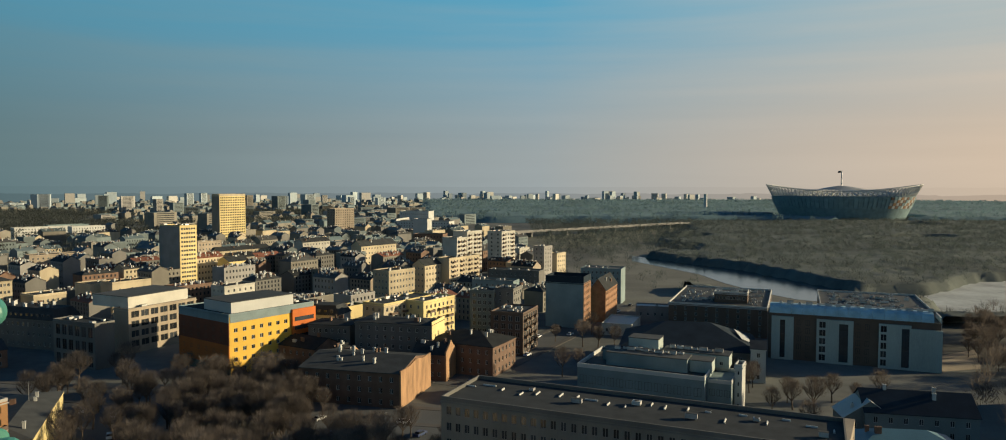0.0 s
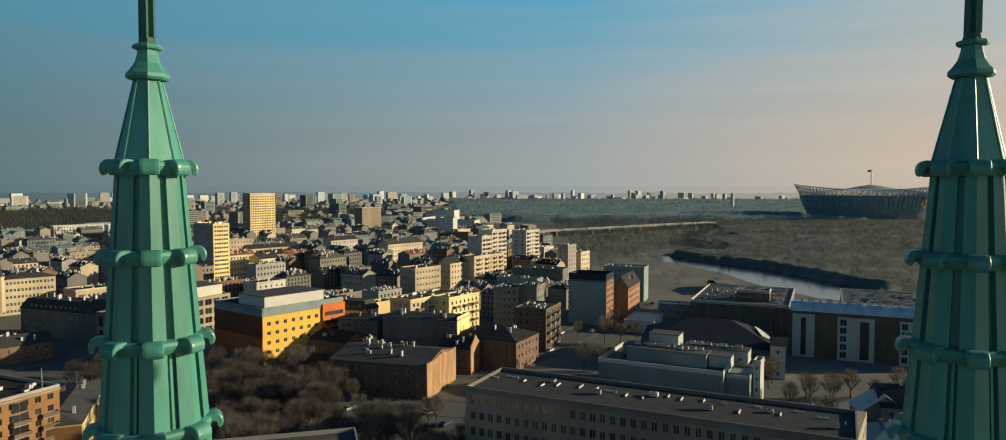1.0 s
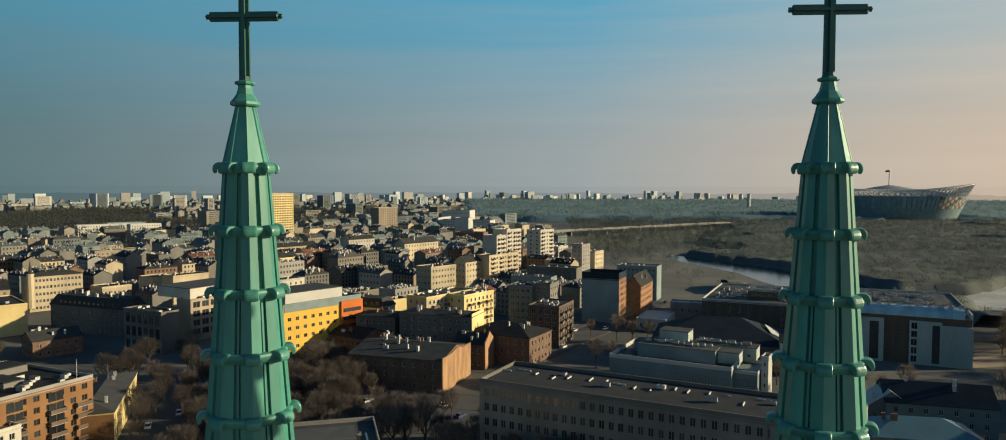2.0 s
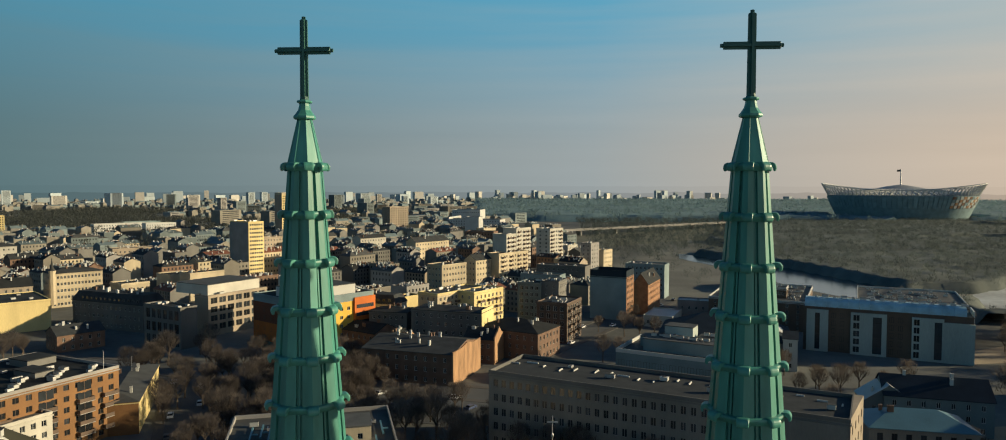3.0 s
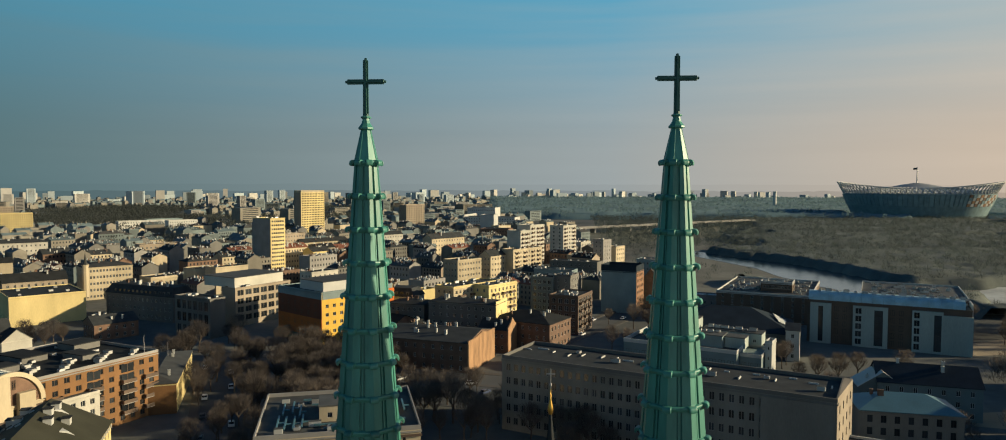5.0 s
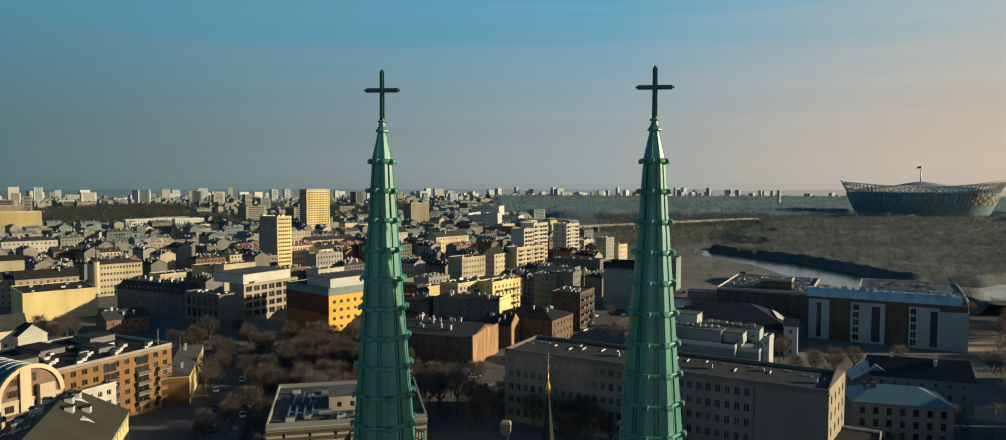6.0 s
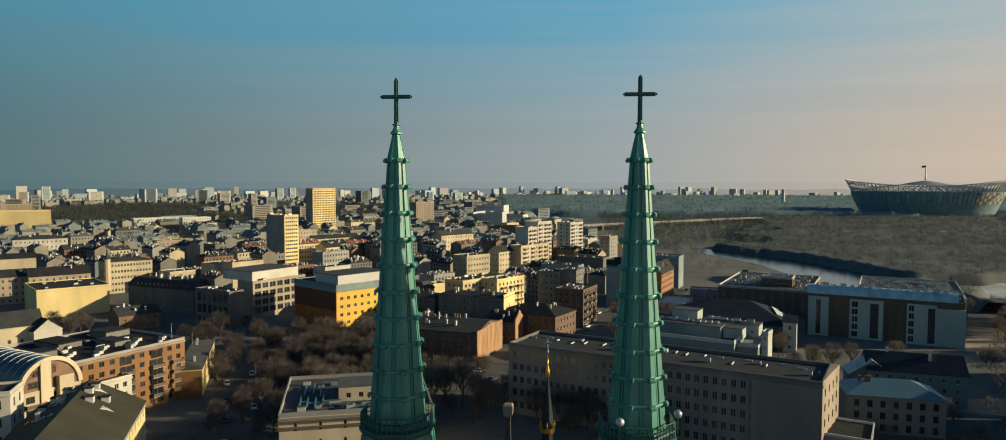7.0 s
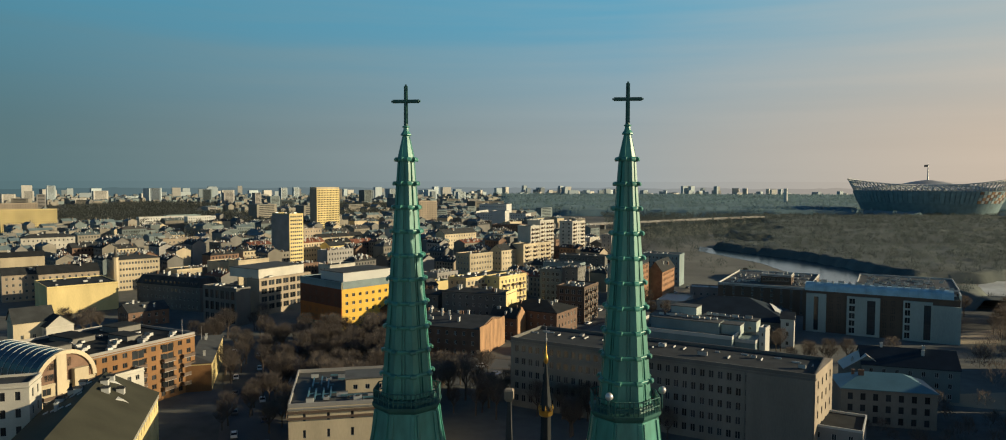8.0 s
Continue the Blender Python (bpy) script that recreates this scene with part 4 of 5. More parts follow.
ring = [[(dx, 7.75 + (y - 7.75) * s, 13.52 + (z - 13.52) * s) for s, dx in ((0.93, -0.75), (1.07, -0.75), (1.07, 0.35), (0.93, 0.35))] for y, z in arc]
part("arch_frame", Geo().loft(ring).mesh("arch_frame", M["plaster_cream"]), r, "cream arch surround")
g = Geo().loft([[(x, 7.75 + (y - 7.75) * 0.94, 13.52 + (z - 13.52) * 0.94) for y, z in arc] for x in (-0.7, -0.2)][::-1])
part("arch_glazing", g.mesh("arch_glazing", M["brick"]), r, "brown recessed arch wall")
box_part(r, "pier", -0.3, 5.0, 0.3, 0.5, 7.6, 20.9, "plaster_cream")
box_part(r, "bay_box", -0.3, 9.2, 10.0, 1.4, 13.0, 16.4, "plaster_cream")
for k, (y0, z0, w, h) in enumerate(((2.0, 14.2, 2.6, 1.8), (2.8, 17.0, 2.0, 1.8), (8.2, 17.2, 1.0, 2.4), (13.3, 14.0, 1.0, 2.2))):
    part("window", window_mesh(w, h, "plaster_brown"), r, m=pose(-0.15, y0 + w / 2, z0, 0, 0, 90))
balconies(r, (3.6, 11.8), (2.9, 6.1, 9.4), 5.0)
house("terrace_wing", "white terrace wing beside the arched building", "apartment house", -127.8, 121.0, -21, 4.5, 17, 12, "plaster_white", "roof_grey", (0, 0), (6, 4), win=(1.2, 1.5), seed=55)
r = house("green_roof_house", "house under a steep olive-brown sheet roof with dormers", "house", -82.0, 66.4, 23.6, 23.6, 50, 13, "plaster_yellow", "roof_green", (6, 3), (14, 3), roof="gable_y", rise=6.2, chim=2, seed=56)
dorm = cached("dormer", lambda: Geo().box(-0.9, -0.8, -1.2, 0.9, 0.8, 0.9).box(-1.05, -0.95, 0.9, 1.05, 0.95, 1.05, 1).mesh("dormer", [M["trim_white"], M["roof_dark"]]))
slope = lambda px: 13 + 6.2 * (1 - abs(px + 11.8) / 11.8)
for px, py in ((-6.5, 40), (-9.8, 46), (-10.2, 41.5), (-9.0, 36.5), (-16, 47), (-17.5, 43), (-15.5, 40), (-19, 39)):
    part("dormer", dorm, r, m=pose(px, py, slope(px) + 0.3, 0, 0, 90))
wedge = cached("wedge", lambda: Geo().loft([[(-1.2, -1.4, -0.6), (1.4, 0, -0.6), (-1.2, 1.4, -0.6)], [(-1.2, -1.2, 0.9), (0.2, 0, 0.4), (-1.2, 1.2, 0.9)]]).mesh("wedge_dormer", M["trim_white"]))
for px, py in ((-5.2, 35), (-8.5, 45)):
    part("wedge_dormer", wedge, r, m=pose(px, py, slope(px), 0, 0, 0))
lite = cached("rooflight", lambda: Geo().box(-0.5, -0.35, 0.18, 0.5, 0.35, 0.4).mesh("roof_window", M["trim_white"]))
for k in range(9):
    px, py = -14 - (k % 4) * 2.1, 26 + k * 2.3
    part("roof_window", lite, r, m=pose(px, py, slope(px), 0, -27, 0))
brk = cached("bracket", lambda: Geo().box(0.02, -0.25, 12.0, 0.5, 0.25, 12.8).mesh("bracket", M["trim_white"]))
for k in range(26):
    part("bracket", brk, r, m=pose(0, 2 + k * 1.85, 0))
house("white_house", "white house with pairs of small windows", "house", -119.8, 90.9, 24, 26, 9, 20.5, "plaster_white", "roof_dark", (8, 5), (2, 5), win=(1.1, 2.0), seed=57, frame="roof_dark")
r = house("service_building", "cream block with pipes and ducts on its flat roof", "building", -28.1, 105.4, 18, 33.6, 30.4, 20, "plaster_cream", "roof_grey", (6, 5), (0, 0), win=(0.7, 1.9), seed=15, parapet=0.9, band="concrete", z0=-4)
upper(r, -21, 9, 20.02, -5, 17, 23.4, "plaster_cream", "roof_grey", wins=(5, 1))
duct = cached("duct", lambda: Geo().box(-0.17, 0, 0.45, 0.17, 8, 0.8).box(-0.1, 1, 0, 0.1, 1.2, 0.45).box(-0.1, 6.6, 0, 0.1, 6.8, 0.45).box(0.17, 3, 0.45, 1.3, 3.3, 0.75).mesh("duct", M["roof_blue"]))
for px, py, a in ((-28, 4, 0), (-26.2, 4, 0), (-24.5, 5, 0), (-29, 14, 0), (-27, 15, 0), (-23, 20, -90), (-16, 22, -90), (-22, 5.5, -90), (-13, 3.5, -90), (-29.6, 5, 0), (-25.3, 12, 0), (-20, 3, -90), (-12, 6.5, -90), (-25, 24, -90), (-14, 25, -90), (-4, 3, 0), (-2.4, 12, 0)):
    part("duct", duct, r, m=pose(px, py, 20.05, 0, 0, a))
for k in range(16):
    part("rooftop_unit", unit_mesh(k % 8), r, m=pose(-29 + (k % 8) * 3.6, 3 + (k // 8) * 18 + (k % 3) * 1.6, 20.05))
for z in (17.2, 18.6):
    box_part(r, "cornice", -33.85, -0.35, z, 0.25, -0.02, z + 0.5, "plaster_brown")

# ---- apartment towers and sunlit blocks of the middle distance ----
r = house("apartment_tower", "tall yellow panel apartment tower with rows of windows", "apartment block", -218.0, 471.9, -33, 23, 12.5, 41.5, "plaster_yellow", "roof_dark", (0, 14), (6, 14), win=(1.5, 1.4), units=4, seed=3)
# the end away from the sun gets its shade as a greyer slab
box_part(r, "dark_end", -22.7, -0.25, 0, -0.3, -0.02, 41.3, "concrete")
box_part(r, "stair_slab", -29, 3, 0, -23.05, 12, 38.5, "concrete")
r = house("apartment_tower", "tallest yellow apartment slab with a white roof band", "apartment block", -322.1, 804.0, -30, 13, 36, 57, "plaster_yellow", "roof_dark", (0, 20), (14, 20), win=(1.7, 1.4), units=3, seed=4, inset=True, parapet=2.5, band="plaster_cream")
# this end's shade is put in by a duller slab too
box_part(r, "dark_end", -13.1, -0.25, 0, -0.1, -0.02, 56.8, "plaster_beige")
r = house("apartment_tower", "white apartment tower with stacked balconies", "apartment block", -2.5, 535.0, -33, 13, 19, 34, "plaster_white", "roof_grey", (2, 11), (5, 11), win=(1.6, 1.5), units=3, seed=5)
balconies(r, (3, 15.5), [3 * k + 1.2 for k in range(1, 11)], 2.6)
r = house("apartment_tower", "stepped white apartment block with balconies", "apartment block", -32.1, 467.1, -33, 12, 11, 34, "plaster_white", "roof_grey", (0, 0), (3, 11), units=3, seed=60)
balconies(r, (3, 8), [3 * k + 1.2 for k in range(1, 11)], 2.4)
r = house("apartment_tower", "taller step of the white apartment block", "apartment block", -26.3, 487.1, -33, 12, 18, 37, "plaster_white", "roof_grey", (0, 0), (5, 12), units=3, seed=61)
balconies(r, (3, 10, 15), [3 * k + 1.2 for k in range(1, 12)], 2.4)
r = house("apartment_block", "lower step of the white apartment block", "apartment block", -36.0, 450.6, -33, 10, 34, 22, "plaster_cream", "roof_grey", (0, 0), (10, 7), units=4, seed=62)
balconies(r, (5, 14, 23, 30), [3 * k + 1.2 for k in range(1, 7)], 2.6)
for nm, lb, bx, by, h, ang, L, W, wl_, rt, fr, rg, kw in (
    ("apartment_block", "cream apartment row with attic skylights", -50.5, 440.1, 19, -33, 10, 34, "plaster_cream", "gable_y", (3, 5), (11, 5), dict(rise=3.5, chim=4)),
    ("apartment_block", "cream tenement with a speckled front", -67.6, 405.9, 19, -36, 13, 22, "plaster_cream", "flat", (4, 5), (8, 5), dict(chim=5)),
    ("apartment_block", "pale apartment row with tall gables", -116.3, 572.0, 20, -36, 12, 40, "plaster_cream", "gable_y", (0, 0), (12, 5), dict(rise=4, chim=5)),
    ("apartment_block", "white apartment row catching the sun", -174.4, 610.8, 20, -36, 12, 30, "plaster_white", "gable_y", (0, 0), (9, 5), dict(rise=3, chim=5)),
    ("tenement", "pink-grey tenement beside the yellow tower", -248.2, 570.5, 23, -33, 10, 22, "plaster_beige", "flat", (3, 6), (7, 6), dict(chim=3)),
    ("tenement", "yellow house with a broad gable", -195.6, 498.9, 15, -36, 14, 16, "plaster_yellow", "gable_y", (0, 0), (0, 0), dict(rise=3, chim=4)),
    ("tenement", "long cream row", -235.0, 578.8, 15, -36, 12, 50, "plaster_cream", "gable_y", (0, 0), (12, 4), dict(rise=3, chim=8)),
    ("tenement", "small white flat house", -154.3, 383.7, 13, -33, 12, 20, "plaster_white", "flat", (3, 3), (5, 3), dict(chim=4)),
    ("tenement", "cream flat-roofed house", -227.9, 383.2, 14, -33, 16, 18, "plaster_cream", "flat", (0, 0), (0, 0), dict(chim=3)),
    ("tenement", "cream stepped house", -211.9, 376.5, 16, -33, 12, 22, "plaster_cream", "flat", (0, 0), (3, 2), dict(chim=5)),
    ("tenement", "white low house with arched windows", -241.7, 356.9, 12, -33, 14, 16, "plaster_cream", "flat", (0, 0), (6, 2), dict(chim=3)),
    ("tenement", "ornate cream tenement with a corner turret", -275.5, 346.3, 19, -40, 16, 26, "plaster_cream", "hip", (5, 5), (14, 5), dict(rise=2.5, chim=6)),
    ("tenement", "beige school building with regular windows", -348.4, 515.8, 17, -44, 14, 34, "plaster_beige", "flat", (0, 0), (10, 4), dict(chim=4)),
    ("tenement", "brown row of gabled tenements", -310.5, 301.0, 15, -46, 14, 44, "plaster_beige", "gable_y", (0, 0), (14, 4), dict(rise=3.5, chim=9)),
    ("tenement", "brown tenement with stepped gables", -294.5, 308.5, 15, -44, 14, 30, "plaster_beige", "gable_y", (0, 0), (9, 4), dict(rise=4, chim=6)),
    ("tenement", "white ornate palace with arched gables", -467.4, 501.2, 18, -46, 16, 40, "plaster_white", "hip", (0, 0), (12, 4), dict(rise=3, chim=5)),
    ("tenement", "cream hall near the railway", -392.3, 393.6, 14, -46, 14, 26, "plaster_cream", "gable_y", (0, 0), (0, 0), dict(rise=3, chim=2)),
    ("church_hall", "cream gabled church hall", -212.0, 193.7, 12, -40, 12, 14, "plaster_cream", "gable_y", (3, 1), (3, 1), dict(rise=5)),
    ("church_hall", "small white gabled house", -202.1, 198.6, 10, -30, 12, 10, "plaster_white", "gable_x", (4, 2), (1, 1), dict(rise=4)),
    ("slab_block", "long orange panel slab of flats", -734.8, 785.3, 29, -50, 14, 62, "plaster_yellow", "flat", (0, 0), (26, 10), dict(inset=True)),
    ("slab_block", "far orange panel slab of flats", -838.7, 904.1, 33, -50, 14, 46, "plaster_beige", "flat", (0, 0), (14, 11), dict(inset=True)),
    ("apartment_block", "long white modern block with loggias", -615.8, 893.2, 15, -40, 14, 70, "trim_white", "flat", (0, 0), (20, 4), dict(inset=True)),
    ("apartment_block", "blue-grey modern block", -610.6, 952.5, 15, -40, 14, 50, "plaster_blue", "flat", (0, 0), (14, 4), dict(inset=True)),
    ("apartment_block", "white modern block with open loggias", -551.0, 906.1, 16, -40, 14, 40, "trim_white", "flat", (0, 0), (12, 4), dict(inset=True)),
    ("apartment_block", "ochre block of flats", -226.6, 952.9, 38, -36, 16, 34, "plaster_beige", "flat", (3, 12), (10, 12), dict(inset=True)),
    ("clinic", "wide white clinic slab", -152.1, 1005.2, 22, -10, 1, 60, "trim_white", "flat", (0, 0), (16, 6), dict(inset=True)),
    ("clinic", "white stepped clinic block", -75.6, 975.0, 20, -10, 78, 30, "trim_white", "flat", (20, 5), (0, 0), dict(inset=True)),
    ("clinic", "upper white clinic block", -115.5, 1089.2, 30, -10, 46, 30, "trim_white", "flat", (14, 4), (0, 0), dict(inset=True)),
    ("clinic", "white clinic stair block", -94.9, 876.0, 28, -10, 18, 20, "trim_white", "flat", (0, 0), (0, 0), dict()),
    ("frame_building", "red concrete frame building under construction", -64.8, 742.8, 18, -10, 32, 20, "brick", "flat", (9, 4), (3, 4), dict(inset=True)),
    ("apartment_tower", "grey tower block with a sunlit edge", 28.2, 509.4, 25, -33, 9, 12, "concrete", "flat", (2, 8), (3, 8), dict(units=4)),
    ("apartment_block", "small white block with balconies", 39.0, 529.7, 18, -33, 8, 14, "plaster_cream", "flat", (0, 0), (4, 5), dict(units=3)),
    ("apartment_block", "low white block by the park", 12.5, 596.7, 16, -33, 14, 16, "plaster_white", "flat", (0, 0), (5, 4), dict(units=4)),
    ("apartment_block", "grey-blue flat block with a sunlit end", 4.1, 377.1, 17, -20, 24, 10, "plaster_blue", "flat", (7, 4), (0, 0), dict(units=6)),
    ("tenement", "grey row in the shade", 21.1, 440.9, 15, -20, 34, 12, "plaster_grey", "flat", (10, 4), (0, 0), dict(units=6)),
):
    r = house(nm, lb + " among the city roofs", nm.replace("_", " "), bx, by, ang, L, W, h, wl_, kw.pop("roofm", "roof_dark"), fr, rg, roof=rt, seed=int(abs(bx) + h), group=OLD if nm == "tenement" else "", **kw)

    if "turret" in lb:
        part("turret", Geo().lathe([(1.7, 2), (1.7, h + 1.2), (2.0, h + 1.3), (2.0, h + 1.8)], 8).mesh("turret", M[wl_]), r, m=pose(-0.6, 0.8, 0))
        part("turret_roof", Geo().lathe([(1.9, h + 1.8), (0.8, h + 3.4), (0.6, h + 5), (0.05, h + 9)], 8).mesh("turret_roof", M["roof_grey"]), r, m=pose(-0.6, 0.8, 0))

# ---- dense fill of old houses between the landmarks ----
def inside(px, py, margin):
    for x, y, ang, L, W in RECTS:
        a = radians(ang)
        dx, dy = px - x, py - y
        lx, ly = dx * math.cos(a) + dy * math.sin(a), -dx * math.sin(a) + dy * math.cos(a)
        if -L - margin < lx < margin and -margin < ly < W + margin:
            return True
    return False


fill = random.Random(11)
FA = radians(-33)
ux, uy, vx, vy = math.cos(FA), math.sin(FA), -math.sin(FA), math.cos(FA)
for iv in range(0, 40):
    for iu in range(-34, 18):
        for kind in (0, 1):
            u = iu * 34 + (16 if kind == 0 else 0) + fill.uniform(-3, 3)
            v = 60 + iv * 27 + (0 if kind == 0 else 13) + fill.uniform(-2, 2)
            x, y = u * ux + v * vx, u * uy + v * vy
            d = math.hypot(x, y)
            if y < 290 or d > 950 or x < -0.74 * y - 60 or x > 40 - 0.05 * (y - 300) or (d > 620 and fill.random() < 0.45):
                continue
            if (x > -90 and y < 330) or (x < -110 and y < 345):
                continue
            L, W = (12, fill.uniform(17, 25)) if kind == 0 else (fill.uniform(14, 19), 11)
            cx, cy = x - L / 2 * ux + W / 2 * vx, y - L / 2 * uy + W / 2 * vy
            if inside(cx, cy, 11) or inside(x, y, 5):
                continue
            h = fill.choice((8, 11, 13, 14, 15, 16, 17)) * (0.8 if d < 420 else 1)
            wm = fill.choice(("plaster_grey", "plaster_grey", "plaster_beige", "plaster_cream", "plaster_sand", "brick", "plaster_sand", "concrete", "plaster_dim"))
            # beyond 600 m roofs and walls take low-contrast colours that imitate haze
            rm = fill.choice(("roof_dark", "roof_dark", "roof_grey", "roof_red", "roof_dark")) if d < 600 else fill.choice(("roof_hazed", "roof_grey", "roof_hazed"))
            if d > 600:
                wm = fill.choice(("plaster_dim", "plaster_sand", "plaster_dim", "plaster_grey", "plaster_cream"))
            rt = fill.choice(("gable_y", "gable_y", "flat", "flat", "hip")) if kind == 0 else fill.choice(("gable_x", "flat", "gable_x"))
            n = int(W / 2.6) if kind == 0 else 0
            rects = len(RECTS)
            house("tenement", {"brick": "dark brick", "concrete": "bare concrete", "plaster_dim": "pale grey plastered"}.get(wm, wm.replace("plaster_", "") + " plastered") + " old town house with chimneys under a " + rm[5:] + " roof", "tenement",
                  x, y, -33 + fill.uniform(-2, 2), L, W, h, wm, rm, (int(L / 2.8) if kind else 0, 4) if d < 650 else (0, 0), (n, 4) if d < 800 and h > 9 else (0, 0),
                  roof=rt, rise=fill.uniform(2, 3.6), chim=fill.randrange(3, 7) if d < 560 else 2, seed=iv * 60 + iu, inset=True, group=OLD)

# ---- rest of the cathedral ----
nave = thing("cathedral_nave", "plain brick nave with a steep dark roof", "church", pose(0, 0, 0))
part("wall", Geo().box(-9.5, 4.4, 0, 9.5, 50, 19).mesh("wall", M["brick"]), nave)
g = Geo().loft([[(-10, y, 19), (10, y, 19), (0, y, 27)] for y in (50.4, 4.3)])
part("roof", g.mesh("roof", M["roof_grey"]), nave)
fl = thing("ridge_turret", "slender dark ridge turret with a gilded crown and orb", "turret", pose(1.2, 28.8, 0))
part("turret_shaft", Geo().lathe([(1.0, 25.5), (0.75, 33), (0.62, 38.4)], 8, OCT).mesh("turret_shaft", M["roof_dark"]), fl)
g = Geo().lathe([(0.62, 38.3), (0.88, 38.5), (0.92, 39.0), (0.66, 39.1)], 8, OCT)
crown = part("crown", g.mesh("crown", M["gold"]), fl, "gilded crown ring")
spike = cached("spike", lambda: Geo().lathe([(0.07, 39.0), (0.10, 39.3), (0.02, 39.8)], 5, 0, 0.82, 0).mesh("crown_spike", M["gold"]))
for k in range(8):
    part("crown_spike", spike, crown, m=Matrix.Rotation(k * math.pi / 4, 4, "Z"))
part("needle", Geo().lathe([(0.78, 39.1), (0.10, 45.0)], 8, OCT).mesh("needle", M["roof_dark"]), fl)
g = Geo().lathe([(0.08, 44.7), (0.24, 44.95), (0.30, 45.3), (0.24, 45.65), (0.08, 46.3), (0.05, 47.4)], 10)
part("orb", g.mesh("orb", M["gold"], True), fl, "gilded orb")
g = Geo().lathe([(0.04, 47.3), (0.04, 47.6), (0.11, 47.7), (0.11, 47.85), (0.04, 47.95), (0.035, 49.4)], 6)
part("cross_post", g.mesh("cross_post", M["steel"]), fl)
part("cross_arm", Geo().box(-0.45, -0.04, 48.8, 0.45, 0.04, 48.9).mesh("cross_arm", M["steel"]), fl)
pin = thing("stone_pinnacle", "weathered stone pinnacle with a pale cap", "pinnacle", pose(-3.7, 32.3, 0))
part("pinnacle_shaft", Geo().lathe([(1.0, 23), (0.55, 34.5), (0.35, 38.9)], 4, math.pi / 4).mesh("pinnacle_shaft", M["roof_grey"]), pin)
part("cap", Geo().lathe([(0.45, 38.9), (0.8, 39.3), (0.85, 40.3), (0.6, 40.5)], 4, math.pi / 4).mesh("cap", M["plaster_beige"]), pin)

for sx in (-9, 9):
    for dx, dy in ((-1.35, -2.68), (2.95, -0.4)) if sx > 0 else ():
        lamp = thing("floodlight_globe", "round pale floodlight housing on the spire gallery", "floodlight", pose(sx + dx, dy, 48.95))
        part("stem", Geo().tube((0, 0, 0), (0, 0, 1.2), 0.05).mesh("stem", M["copper_dark"]), lamp)
        prof = [(0.31 * math.sin(math.pi * k / 8), 1.45 - 0.31 * math.cos(math.pi * k / 8)) for k in range(1, 8)]
        part("globe", Geo().lathe(prof, 12).mesh("globe", M["steel"], True), lamp)

# ---- streets, yards, river, fields ----
def sheet(name, pts, z, material, label, category, thick=0.3):
    top = [(x, y, z) for x, y in pts]
    n = len(pts)
    area = sum(pts[k][0] * pts[(k + 1) % n][1] - pts[(k + 1) % n][0] * pts[k][1] for k in range(n))
    if area < 0:
        top = top[::-1]
    g = Geo().loft([[(x, y, z - thick) for x, y, _ in top], top])
    return tagged(new(name, g.mesh(name, M[material])), label, category, kind="structure")


def strip(a, b, w):
    a, b = Vector(a), Vector(b)
    n = (b - a).normalized()
    n = Vector((-n.y, n.x)) * w / 2
    return [tuple(a + n), tuple(b + n), tuple(b - n), tuple(a - n)]


ROADS = (((-20, 236), (75, 420), 13), ((-49, 54), (-127, 213), 10), ((-200, 236), (60, 186), 12))
for kr, (a, b, w) in enumerate(ROADS):
    sheet("road", strip(a, b, w), 0.05 + 0.006 * kr, "asphalt", "dark asphalt street", "road")
    for s in (-1, 1):
        va, vb = Vector(a), Vector(b)
        nn = (vb - va).normalized()
        off = Vector((-nn.y, nn.x)) * s * (w / 2 + 1.4)
        sheet("pavement", strip(tuple(va + off), tuple(vb + off), 2.7), 0.17 + 0.006 * kr, "paving", "grey slab pavement with kerb", "pavement")
sheet("yard", [(-80, 178), (-8, 168), (0, 205), (-62, 228)], 0.10, "asphalt", "dark asphalt car park", "yard")
sheet("river_bank", [(166.7, 275.4), (198.4, 292.6), (179.7, 260.3), (159.8, 255.4)], 0.08, "sand", "pale trodden sand at the bank", "ground")
sheet("river_bank", [(121.0, 180.2), (140.4, 184.6), (129.8, 165.2), (115.8, 168.5)], 0.08, "sand", "pale gravel yard", "ground")
sheet("parkland", [(70, 395), (330, 300), (1500, 800), (1500, 1600), (250, 1500), (30, 760)], 0.06, "earth", "brown winter parkland", "ground")
sheet("field", [(193.1, 768.6), (266.6, 711.8), (271.4, 570.5), (237.0, 487.5), (216.5, 536.7), (198.6, 601.7), (168.1, 654.0)], 0.12, "earth_red", "reddish brown bare field behind the river", "ground")
RIVER = [(126.3, 702.5), (160.4, 637.1), (193.9, 587.4), (212.0, 525.3), (228.1, 460.0), (202.0, 406.2), (177.0, 427.3), (164.8, 459.2), (156.2, 499.6), (152.2, 551.8), (117.5, 653.1)]
sheet("water", RIVER, 0.16, "water", "pale still harbour water", "water")
# added pale ground sheet that imitates a patch of hazy light
PALE_PATCH = [(263.4, 441.1), (340.1, 509.0), (448.9, 540.1), (355.9, 399.0), (248.9, 350.0), (219.2, 353.1)]
sheet("meadow", PALE_PATCH, 0.12, "haze_pale", "pale sheet standing in for hazy light by the river", "ground")


def in_poly(px, py, poly):
    hit_ = False
    for (ax, ay), (bx, by) in zip(poly, poly[1:] + poly[:1]):
        if (ay > py) != (by > py) and px < (bx - ax) * (py - ay) / (by - ay) + ax:
            hit_ = not hit_
    return hit_


sheet("grass", [(11.8, 937.2), (298.7, 1256.8), (224.4, 942.5), (44.1, 765.6)], 0.1, "grass", "dull winter grass", "ground")

